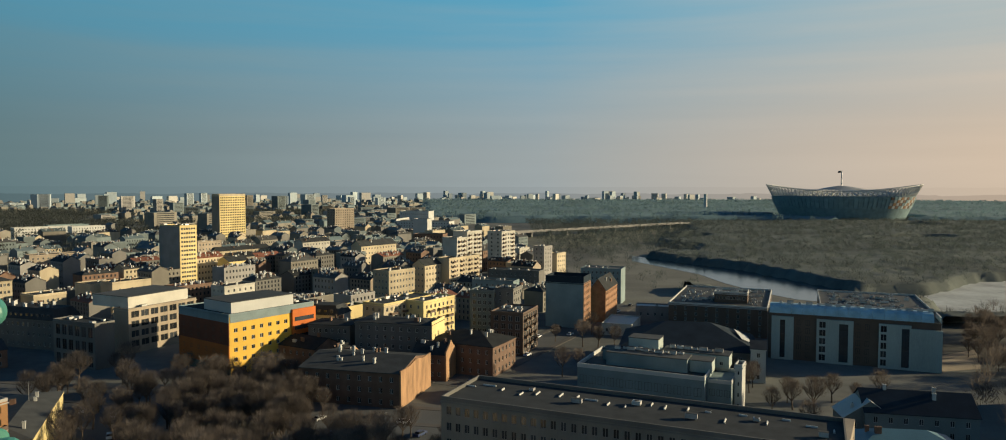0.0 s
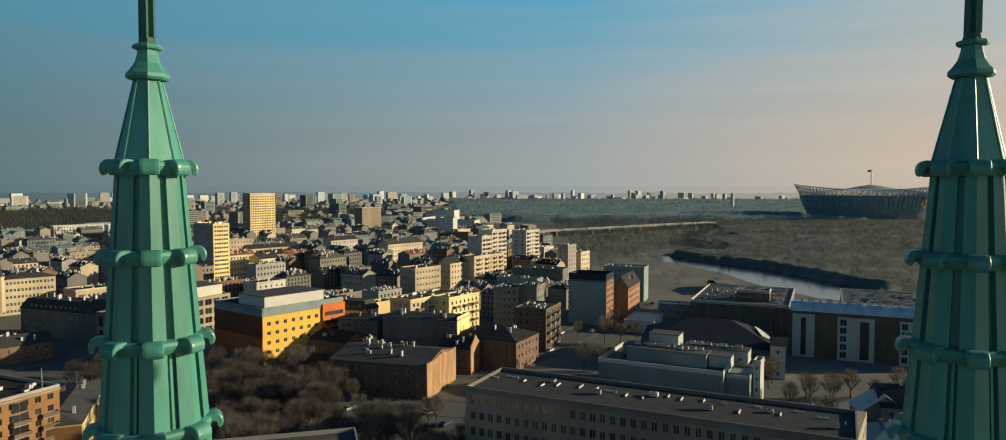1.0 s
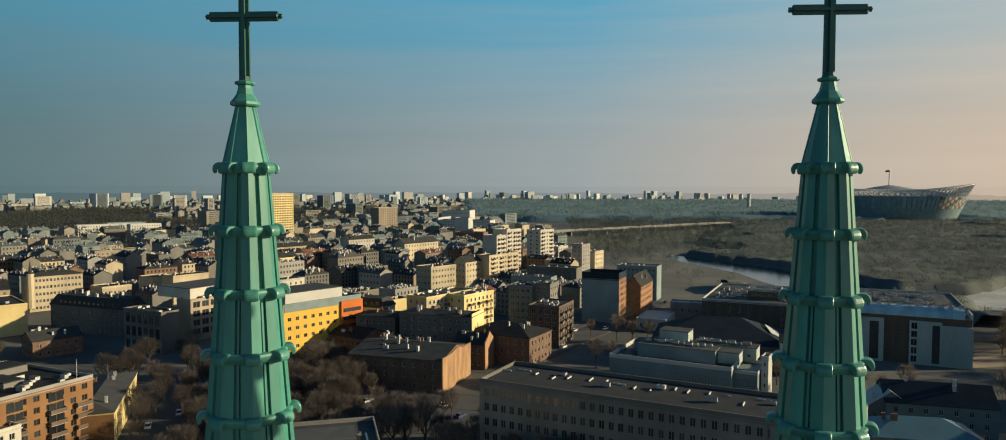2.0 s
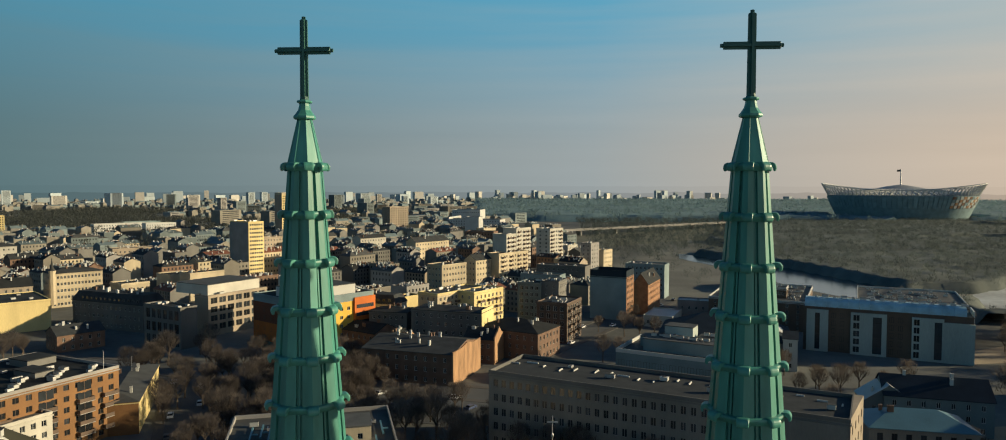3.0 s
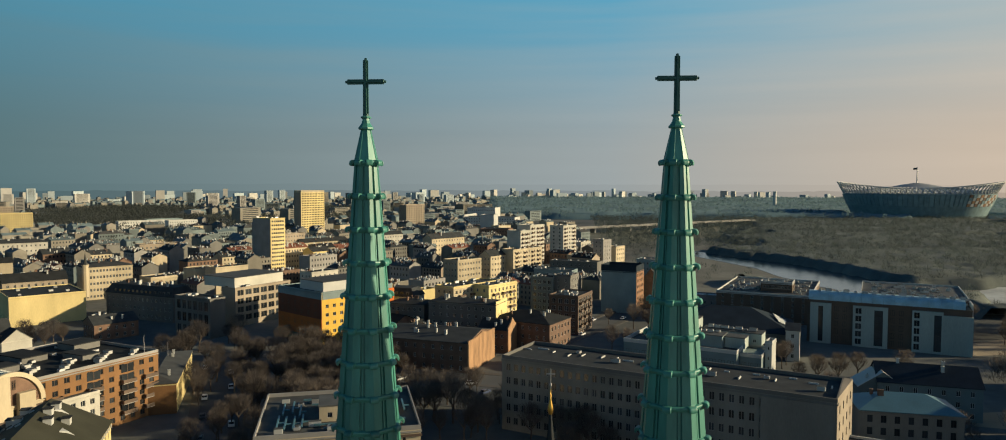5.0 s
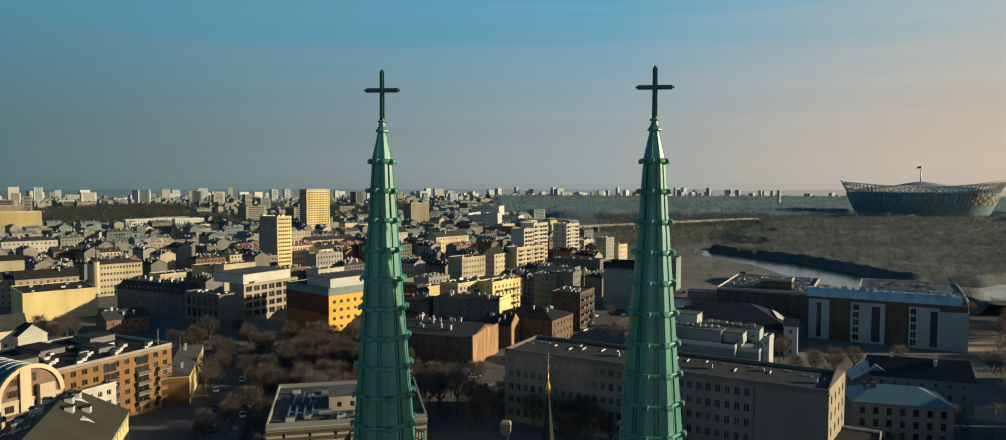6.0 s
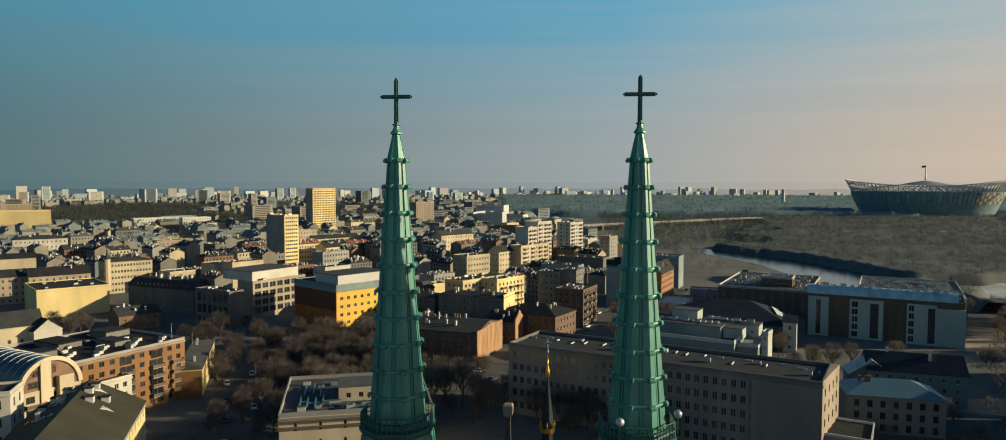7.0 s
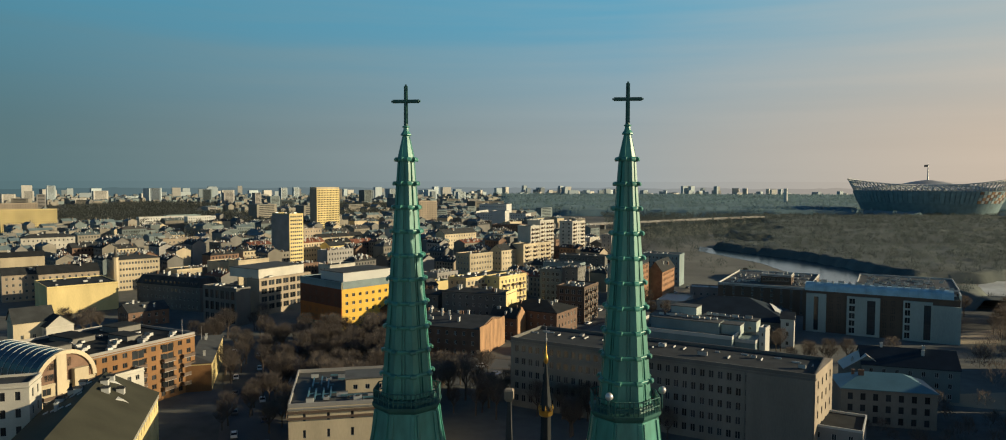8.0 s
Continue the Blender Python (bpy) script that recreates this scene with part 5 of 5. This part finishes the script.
# ---- viaduct across the park ----
va = thing("road_viaduct", "long pale concrete road viaduct on piers", "viaduct", pose(0, 0, 0))
p0, p1 = Vector((-5.1, 931.0, 8)), Vector((309.4, 1210.4, 8))
q = (p1 - p0).normalized()
nv = Vector((-q.y, q.x, 0))
for nm, o0, o1, z0, z1, mt in (("deck", -7, 7, -1.2, 0, "concrete"), ("parapet", -7.2, -6.9, -0.6, 0.9, "concrete"), ("parapet", 6.9, 7.2, -0.6, 0.9, "concrete")):
    ring = lambda p: [p + nv * o0 + Vector((0, 0, z0)), p + nv * o1 + Vector((0, 0, z0)), p + nv * o1 + Vector((0, 0, z1)), p + nv * o0 + Vector((0, 0, z1))]
    part(nm, Geo().loft([ring(p1), ring(p0)]).mesh(nm, M[mt]), va)
pier = cached("pier", lambda: Geo().box(-1, -5, 0, 1, 5, 6.85).mesh("pier", M["concrete"]))
for k in range(12):
    p = p0.lerp(p1, (k + 0.5) / 12)
    part("pier", pier, va, m=pose(p.x, p.y, 0, 0, 0, math.degrees(math.atan2(q.y, q.x))))
tw = thing("concrete_tower", "slim white concrete tower far off in the woods", "tower", pose(555, 1973, 0))
part("shaft", Geo().lathe([(5.5, 0), (4.6, 46), (5.2, 46.5), (5.2, 49)], 10).mesh("shaft", M["trim_white"]), tw)

# ---- the stadium ----
SX, SY, SROT = 697.0, 1480.0, -25.0
st = thing("stadium", "large oval stadium with a leaning lattice crown and a central mast", "stadium", pose(SX, SY, 0, 0, 0, SROT) @ Matrix.Diagonal((0.9, 0.9, 1.0, 1)))
NS = 96
ell = lambda a, rx, ry, z: (rx * math.cos(a), ry * math.sin(a), z)
ang = [2 * math.pi * k / NS for k in range(NS)]
rim = lambda a: 60 + 14 * math.cos(a) ** 2
part("bowl", Geo().loft([[ell(a, rx, ry, z) for a in ang] for rx, ry, z in ((128, 112, 0), (140, 124, 26), (150, 132, 50), (146, 128, 51))]).mesh("bowl", M["stadium_skin_hazed"]), st, "teal facade skin with haze in its colour")
for k in range(0, NS):
    a = ang[k]
    # red and white cells only in the sunlit sector; elsewhere the haze-tinted skin
    cells = 4 if 83 <= k <= 92 else 1
    for c in range(cells):
        za, zb = 27 + 22.5 * c / cells, 27 + 22.5 * (c + 0.94) / cells
        sa_, sb_ = (za - 27) / 22.5, (zb - 27) / 22.5
        panel = Geo().loft([[ell(a + d, (140.5 + 10 * q) * s, (124.5 + 8 * q) * s, z) for d, s in ((-0.026, 1.0), (0.026, 1.0), (0.026, 1.008), (-0.026, 1.008))] for q, z in ((sa_, za), (sb_, zb))])
        pm = "stadium_skin_hazed" if cells == 1 else ("brick", "stadium_panel", "trim_white", "stadium_skin_hazed", "brick_pale")[(k * 3 + c * 2) % 5]
        part("facade_panel", panel.mesh("facade_panel", M[pm]), st)
    z = rim(a)
    lean = 152 + (z - 50) * 0.42
    m1 = Geo().tube(ell(a, 148, 130, 50), ell(a + 0.03, lean, lean * 0.88, z), 1.3, 0.9, 4)
    part("mast", m1.mesh("mast", M["trim_white"]), st)
    m2 = Geo().tube(ell(a + 0.065, 148, 130, 50), ell(a - 0.03, lean, lean * 0.88, z - 1), 1.0, 0.7, 4)
    part("brace", m2.mesh("brace", M["trim_white"]), st)
g = Geo()
rr = [[ell(a, (152 + (rim(a) - 50) * 0.42) * s, (152 + (rim(a) - 50) * 0.42) * s * 0.88, rim(a) + dz) for a in ang] for s, dz in ((0.996, -0.6), (1.004, -0.6), (1.004, 0.6), (0.996, 0.6))]
vs = [p for r_ in rr for p in r_]
g.add(vs, [(i * NS + k, i * NS + (k + 1) % NS, ((i + 1) % 4) * NS + (k + 1) % NS, ((i + 1) % 4) * NS + k) for i in range(4) for k in range(NS)])
part("rim_ring", g.mesh("rim_ring", M["trim_white"]), st)
g = Geo().loft([[ell(a, r_, r_ * 0.88, z) for a in ang] for r_, z in ((146, 51.5), (110, 57), (60, 62), (30, 68), (6, 71.5), (2, 71.6))])
part("roof_membrane", g.mesh("roof_membrane", M["membrane"]), st, "pale cable-hung roof membrane")
rib_ = cached("roof_rib", lambda: Geo().tube((144, 0, 52.6), (60, 0, 63.2), 0.7, 0.5, 4).mesh("roof_rib", M["trim_white"]))
for k in range(48):
    part("roof_rib", rib_, st, m=Matrix.Diagonal((1, 0.88, 1, 1)) @ Matrix.Rotation(k * math.pi / 24, 4, "Z"))
part("centre_mast", Geo().lathe([(1.6, 71), (1.2, 90), (0.8, 103)], 8).mesh("centre_mast", M["steel"]), st)
g = Geo().loft([[(x, y - 0.3, z), (x, y + 0.3, z), (x, y + 0.3, z + 4), (x, y - 0.3, z + 4)] for x, y, z in ((-8, -2, 97.6), (-4, 0.8, 98.0), (-0.5, 0, 98.4))])
part("flag", g.mesh("flag", M["roof_grey"]), st)

# ---- far skyline: glowing haze backdrop, woods, housing ----
# emissive strips; their glow imitates haze in the sky's own low colours
for dist, top, mt, lab in ((4850, 66, "haze_far", "glowing haze backdrop along the horizon"), (3500, 36, "haze_near", "glowing haze backdrop in place of far woods")):
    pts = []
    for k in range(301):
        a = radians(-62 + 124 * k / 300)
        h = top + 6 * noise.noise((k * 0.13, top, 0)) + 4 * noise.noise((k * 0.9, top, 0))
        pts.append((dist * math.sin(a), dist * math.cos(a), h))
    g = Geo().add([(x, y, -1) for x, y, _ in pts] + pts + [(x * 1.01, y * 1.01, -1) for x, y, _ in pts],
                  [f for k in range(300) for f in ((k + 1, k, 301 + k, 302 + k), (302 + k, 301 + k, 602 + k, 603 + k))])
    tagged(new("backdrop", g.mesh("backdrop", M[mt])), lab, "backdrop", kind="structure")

GROVES = ((-720, 1000, 130), (-1150, 1600, 220), (-900, 1250, 150), (-330, 760, 75), (-500, 900, 110), (-640, 1150, 150), (-260, 980, 70), (-430, 1250, 120), (-150, 800, 45), (-60, 720, 40), (-820, 1050, 140), (-1000, 1500, 200), (-500, 1650, 160), (-330, 560, 40), (-420, 650, 45), (-180, 620, 30))
far = random.Random(21)
for k in range(400):
    d = far.choice((far.uniform(1000, 1900), far.uniform(1500, 3200), far.uniform(2400, 3450))) if k < 270 else far.uniform(3160, 3450)
    a = radians(far.uniform(-46, 26)) if d > 3000 else radians(far.uniform(-44, -3 if d < 1300 else -6.5))
    x, y = d * math.sin(a), d * math.cos(a)
    if inside(x, y, 40) or any(math.hypot(x - gx, y - gy) < gr for gx, gy, gr in GROVES):
        continue
    L, W, h = far.choice((12, 14, 20, 30)), far.uniform(16, 46), (far.choice((12, 14, 16, 18, 24, 30)) if d < 1900 else far.choice((14, 18, 24, 30, 36, 42)))
    if k >= 270:
        a = radians(far.uniform(-9, 24)) if k % 3 else radians(far.uniform(-6, 10))
        x, y, W, h = d * math.sin(a), d * math.cos(a), W * 0.7, far.choice((14, 18, 22, 28, 38))
    if W < 34 and L < 20:
        h *= 1.25
    # walls grow muted, then pale with distance to imitate haze
    wm = far.choice(("plaster_dim", "plaster_dim", "plaster_sand", "plaster_dim", "plaster_sand", "concrete")) if d < 2300 else far.choice(("far_panel", "haze_panel_warm", "far_panel"))
    house("housing_block", "distant " + {"concrete": "grey", "plaster_dim": "pale grey", "trim_white": "white", "far_panel": "bluish grey", "haze_panel_warm": "cream"}.get(wm, wm[8:]) + " panel housing block on the skyline", "apartment block", x, y, far.uniform(-70, -20), L, W, h, wm, "roof_hazed",
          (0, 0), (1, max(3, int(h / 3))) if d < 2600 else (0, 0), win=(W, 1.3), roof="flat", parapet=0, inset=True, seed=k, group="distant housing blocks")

# small far roofs that no one could count
g = Geo()
for k in range(1900):
    d = 640 + 2600 * far.random() ** 1.5
    a = radians(far.uniform(-45, -3.5 if d < 1300 else -6.5))
    x, y = d * math.sin(a), d * math.cos(a)
    if x > 30 + 0.01 * d or inside(x, y, 12) or any(math.hypot(x - gx, y - gy) < gr for gx, gy, gr in GROVES):
        continue
    c, s = math.cos(radians(-33 + far.uniform(-8, 8))), math.sin(radians(-33))
    l, w, h, rs = far.uniform(9, 26), far.uniform(8, 13), far.uniform(6, 15), far.choice((0, 2.5, 3.5))
    if far.random() < 0.5:
        l, w = w, l
    T = lambda px, py, pz: (x + px * c - py * s, y + px * s + py * c, pz)
    i = far.choice((0, 0, 1, 2))
    b = [T(-l, 0, 0), T(0, 0, 0), T(0, w, 0), T(-l, w, 0), T(-l, 0, h), T(0, 0, h), T(0, w, h), T(-l, w, h)]
    g.add(b, [(0, 1, 5, 4), (1, 2, 6, 5), (2, 3, 7, 6), (3, 0, 4, 7)], i)
    if rs and w < l:
        g.add(b[4:] + [T(-l, w / 2, h + rs), T(0, w / 2, h + rs)], [(0, 1, 5, 4), (2, 3, 4, 5)], 3)
        g.add([b[5], b[6], T(0, w / 2, h + rs), b[7], b[4], T(-l, w / 2, h + rs)], [(0, 1, 2), (3, 4, 5)], i)
    elif rs:
        g.add(b[4:] + [T(-l / 2, 0, h + rs), T(-l / 2, w, h + rs)], [(1, 2, 5, 4), (3, 0, 4, 5)], 3)
        g.add([b[4], b[5], T(-l / 2, 0, h + rs), b[6], b[7], T(-l / 2, w, h + rs)], [(0, 1, 2), (3, 4, 5)], i)
    else:
        g.add(b[4:], [(0, 1, 2, 3)], 3)
    for j in range(2):
        px, py = -far.uniform(0.2, 0.8) * l, far.uniform(0.2, 0.8) * w
        g.add([T(px + dx, py + dy, zz) for zz in (h, h + rs + 1.5) for dx, dy in ((-0.6, -0.4), (0.6, -0.4), (0.6, 0.4), (-0.6, 0.4))],
              [(4, 5, 6, 7), (0, 1, 5, 4), (1, 2, 6, 5), (2, 3, 7, 6), (3, 0, 4, 7)], 0)
# wall and roof colours here are haze-muted as well
tagged(new("far_roofs", g.mesh("far_roofs", [M["plaster_sand"], M["plaster_dim"], M["plaster_grey"], M["roof_hazed"]])), "sea of distant old roofs and chimneys", "roofs", kind="stuff")


# ---- trees ----
def tuft(g, x, y, z, r, h, n, rnd, w=0.12):
    """Bare twigs as thin slivers, most of them rising and spreading from below."""
    for _ in range(n):
        a, t = rnd.uniform(0, 6.283), rnd.random() ** 0.6
        rr = r * math.sqrt(rnd.random()) * (0.35 + 0.65 * math.sin(math.pi * min(0.95, 0.15 + 0.8 * t)))
        p = Vector((x + rr * math.cos(a), y + rr * math.sin(a), z + h * (0.25 + 0.7 * t)))
        d = Vector((math.cos(a) * rnd.uniform(0.1, 0.9), math.sin(a) * rnd.uniform(0.1, 0.9), rnd.uniform(0.4, 1.2))).normalized() * rnd.uniform(0.12, 0.3) * h
        s = Vector((-d.y, d.x, rnd.uniform(-0.4, 0.4))).normalized() * w * rnd.uniform(0.6, 1.5)
        g.add([p - s, p + s, p + d], [(0, 1, 2)])


def bare_tree(k):
    rnd = random.Random(300 + k)
    h = rnd.uniform(8, 12)
    tr, cr = Geo(), Geo()
    top = Vector((rnd.uniform(-0.4, 0.4), rnd.uniform(-0.4, 0.4), h * 0.42))
    tr.tube((0, 0, -0.2), top * 0.5, 0.28, 0.22, 7).tube(top * 0.5, top, 0.22, 0.15, 7)
    for i in range(7):
        a = i * 0.9 + rnd.uniform(-0.3, 0.3)
        b = top * rnd.uniform(0.65, 1.0)
        e = b + Vector((math.cos(a) * h * 0.2, math.sin(a) * h * 0.2, h * rnd.uniform(0.18, 0.34)))
        tr.tube(b, e, 0.11, 0.06, 5)
        for j in range(4):
            aa = a + rnd.uniform(-1.1, 1.1)
            s = b.lerp(e, rnd.uniform(0.4, 1.0))
            f = s + Vector((math.cos(aa) * h * 0.13, math.sin(aa) * h * 0.13, h * rnd.uniform(0.1, 0.24)))
            cr.tube(s, f, 0.05, 0.02, 3)
            for _ in range(9):
                s2 = s.lerp(f, rnd.uniform(0.2, 1.0))
                f2 = s2 + Vector((rnd.gauss(0, 1), rnd.gauss(0, 1), rnd.uniform(0.1, 1.6))).normalized() * h * rnd.uniform(0.06, 0.14)
                cr.tube(s2, f2, 0.028, 0.01, 3)
    tuft(cr, 0, 0, h * 0.3, h * 0.33, h * 0.68, 900, rnd, 0.035)
    ob = thing("tree", "bare winter tree with fine brown twigs", "tree", pose(0, 0, -50), "bare trees of the yards")
    part("trunk", tr.mesh("trunk", M["bark"]), ob)
    part("crown", cr.mesh("crown", M["twig"]), ob)
    return ob


protos = [bare_tree(k) for k in range(5)]
spots = []
tr = random.Random(77)
for x0, y0, x1, y1, n in ((-100, 182, -55, 238, 105), (-62, 150, -4, 184, 18), (-91, 120, -58, 195, 75), (-118, 165, -70, 215, 40), (-8, 128, 30, 165, 30), (-54, 138, -13, 174, 22), (-150, 205, -95, 250, 26),
                          (70, 180, 130, 250, 14), (20, 230, 60, 330, 12), (-236, 225, -205, 250, 10), (150, 195, 200, 235, 8), (172, 235, 250, 330, 60)):
    for _ in range(n):
        x, y = tr.uniform(x0, x1), tr.uniform(y0, y1)
        if not inside(x, y, 2.0):
            spots.append((x, y))
for k, (x, y) in enumerate(spots):
    s = tr.uniform(0.75, 1.2)
    m = pose(x, y, 0, 0, 0, tr.uniform(0, 360)) @ Matrix.Diagonal((s, s, s, 1))
    if k < 5:
        protos[k].matrix_basis = m
    else:
        copy_thing(protos[k % 5], m)

def open_ground(x, y):
    """Where the riverside park has no trees."""
    if (y < 440 and x < 215) or inside(x, y, 4):
        return True
    if in_poly(x, y, PALE_PATCH) or any(in_poly(x * s, y * s, RIVER) for s in (1.0, 1.06, 1.12, 1.18)):
        return True
    return noise.noise((x * 0.006, y * 0.006, 1.0)) < -0.62


def canopy(name, label, material, box, step, top, closed):
    """The woods' closed crown surface: a lumpy sheet that falls to the ground at its edges."""
    x0, y0, x1, y1 = box
    nx, ny = int((x1 - x0) / step), int((y1 - y0) / step)
    vs, fs, on, ids = [], [], {}, {}
    for i in range(nx + 1):
        for j in range(ny + 1):
            on[i, j] = closed(x0 + i * step, y0 + j * step)

    def corner(i, j):
        if (i, j) not in ids:
            x, y = x0 + i * step, y0 + j * step
            jx, jy = noise.noise((x, y, 5.1)) * step * 0.4, noise.noise((x, y, 9.3)) * step * 0.4
            h = top * (0.72 + 0.16 * noise.noise((x / 11, y / 11, 0)) + 0.14 * noise.noise((x / 50, y / 50, 3)))
            ids[i, j] = len(vs)
            vs.append((x + jx, y + jy, h if on[i, j] else 0.02))
        return ids[i, j]
    for i in range(nx):
        for j in range(ny):
            q = ((i, j), (i + 1, j), (i + 1, j + 1), (i, j + 1))
            if any(on[c] for c in q):
                fs.append(tuple(corner(*c) for c in q))
    tagged(new(name, mesh_of(name, vs, fs, M[material], smooth=True)), label, "woods", kind="stuff")


canopy("wood_canopy", "closed brown crowns of the bare riverside woods", "canopy_near", (120, 340, 1100, 1420), 5.0, 8.5,
       lambda x, y: not open_ground(x, y) and x > (0.25 + 0.07 * noise.noise((x / 60, y / 60, 7)) + 0.04 * noise.noise((x / 14, y / 14, 2))) * y and x < 0.85 * y + 160)
# far crowns carry their haze in the material's colour
canopy("far_canopy", "far wood crowns with blue haze in their colour", "canopy_far_hazed", (-380, 1340, 2500, 3150), 14.0, 17,
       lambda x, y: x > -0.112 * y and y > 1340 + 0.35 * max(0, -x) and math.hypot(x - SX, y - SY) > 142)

for nm, lab, mt, n, box, hs, w, cnt in (
    ("grove", "bare dark groves between the distant blocks", "woods_grove", 16000, (-1200, 500, 0, 1900), (8, 15), 0.4, 30),
    ("woodland", "dense bare woodland of the riverside park", "woods_near", 16000, (40, 340, 1050, 1500), (7, 11), 0.12, 46),
    ("wood_edge", "dense bare trees along the riverside lots", "twig", 2400, (70, 105, 430, 470), (7, 12), 0.07, 190),
    ("far_woodland", "far woods before the skyline, haze-tinted teal", "woods_far_hazed", 8000, (-380, 1330, 2600, 3150), (13, 19), 0.5, 44)):
    g = Geo()
    rnd = random.Random(len(nm))
    for _ in range(n):
        x, y = rnd.uniform(box[0], box[2]), rnd.uniform(box[1], box[3])
        if nm == "grove":
            if not any(math.hypot(x - gx, y - gy) < gr * rnd.uniform(0.6, 1.1) for gx, gy, gr in GROVES) or inside(x, y, 1):
                continue
        elif nm == "wood_edge":
            # the strip is carried on past the view's right edge to shade the lots
            if x < 0.66 * (y + 58) - (58 if y < 165 else 34) or x > 0.7 * (y + 58) + 70 or inside(x, y, 3) or (y > 165 and rnd.random() < 0.55):
                continue
            if abs(x - 0.70 * y - 36) < 7 or in_poly(x, y, RIVER) or in_poly(x, y, PALE_PATCH):
                continue
        elif nm == "woodland":
            # keep the harbour, the fields and the road open
            if (y < 440 and x < 120) or inside(x, y, 4):
                continue
            if noise.noise((x * 0.006, y * 0.006, 1.0)) < -0.62:
                continue
            if (y < 440 and x < 215) or in_poly(x, y, PALE_PATCH):
                continue
            # the water and its low near bank stay open
            if any(in_poly(x * s, y * s, RIVER) for s in (1.0, 1.06, 1.12, 1.18)):
                continue
            if 1060 * x < 265 * y and y < 640:
                if rnd.random() < 0.75:
                    continue
        else:
            if x < -0.112 * y or y < 1330 + 0.35 * max(0, -x):
                continue
            if math.hypot(x - SX, y - SY) < 175:
                continue
        h = rnd.uniform(*hs) * (0.5 if nm == "wood_edge" and y < 165 else 1)
        tuft(g, x, y, 0, h * 0.42, h, cnt, rnd, w)
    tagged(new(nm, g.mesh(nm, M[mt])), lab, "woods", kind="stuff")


# ---- cars ----
def car(k):
    paint = M["car_%d" % (k % 4)]
    ob = thing("car", ("white", "dark grey", "silver", "dark blue")[k % 4] + " parked car beside the kerb", "car", pose(0, 0, -50), "parked cars")
    g = Geo().loft([[(x, y, z) for x, y in ((-2.1, -0.85), (2.1, -0.85), (2.1, 0.85), (-2.1, 0.85))] if z < 0.9 else [(x, y, z) for x, y in ((-2.0, -0.8), (2.0, -0.8), (2.0, 0.8), (-2.0, 0.8))] for z in (0.3, 0.6, 0.95)])
    part("body", g.mesh("body", paint), ob)
    g = Geo().loft([[(-1.7, -0.76, 0.95), (1.1, -0.76, 0.95), (1.1, 0.76, 0.95), (-1.7, 0.76, 0.95)], [(-1.3, -0.62, 1.42), (0.4, -0.62, 1.42), (0.4, 0.62, 1.42), (-1.3, 0.62, 1.42)]])
    cab = part("cabin", g.mesh("cabin", M["glass"]), ob, "dark glazed cabin")
    part("car_roof", Geo().box(-1.28, -0.6, 1.42, 0.38, 0.6, 1.47).mesh("car_roof", paint), cab)
    wheel = cached("wheel", lambda: Geo().tube((0, -0.1, 0), (0, 0.1, 0), 0.32, n=10).mesh("wheel", M["roof_dark"]))
    for sx in (-1.3, 1.3):
        for sy in (-0.8, 0.8):
            part("wheel", wheel, ob, m=pose(sx, sy, 0.32))
    return ob


cars = [car(k) for k in range(4)]
cs = random.Random(9)
cspots = [(-67, 201, 40), (-41, 190, 30), (-55, 199, 60), (-62, 193, 20), (-48, 186, 80), (-30, 196, 10), (-24, 186, 60), (-66, 186, 70), (-38, 203, 45), (-129, 206, 113), (-122, 190, 113)]
for a, b, w in ROADS[:2]:
    va, vb = Vector(a), Vector(b)
    q = (vb - va).normalized()
    for k in range(18):
        p = va.lerp(vb, (k + 0.5) / 18) + Vector((-q.y, q.x)) * (w / 2 - 1.1) * (1 if k % 2 else -1)
        if cs.random() < 0.75 and not inside(p.x, p.y, 1.5):
            cspots.append((p.x, p.y, math.degrees(math.atan2(q.y, q.x))))
for k, (x, y, a) in enumerate(cspots):
    m = pose(x, y, 0.06, 0, 0, a)
    if k < 4:
        cars[k].matrix_basis = m
    else:
        copy_thing(cars[cs.randrange(4)], m)
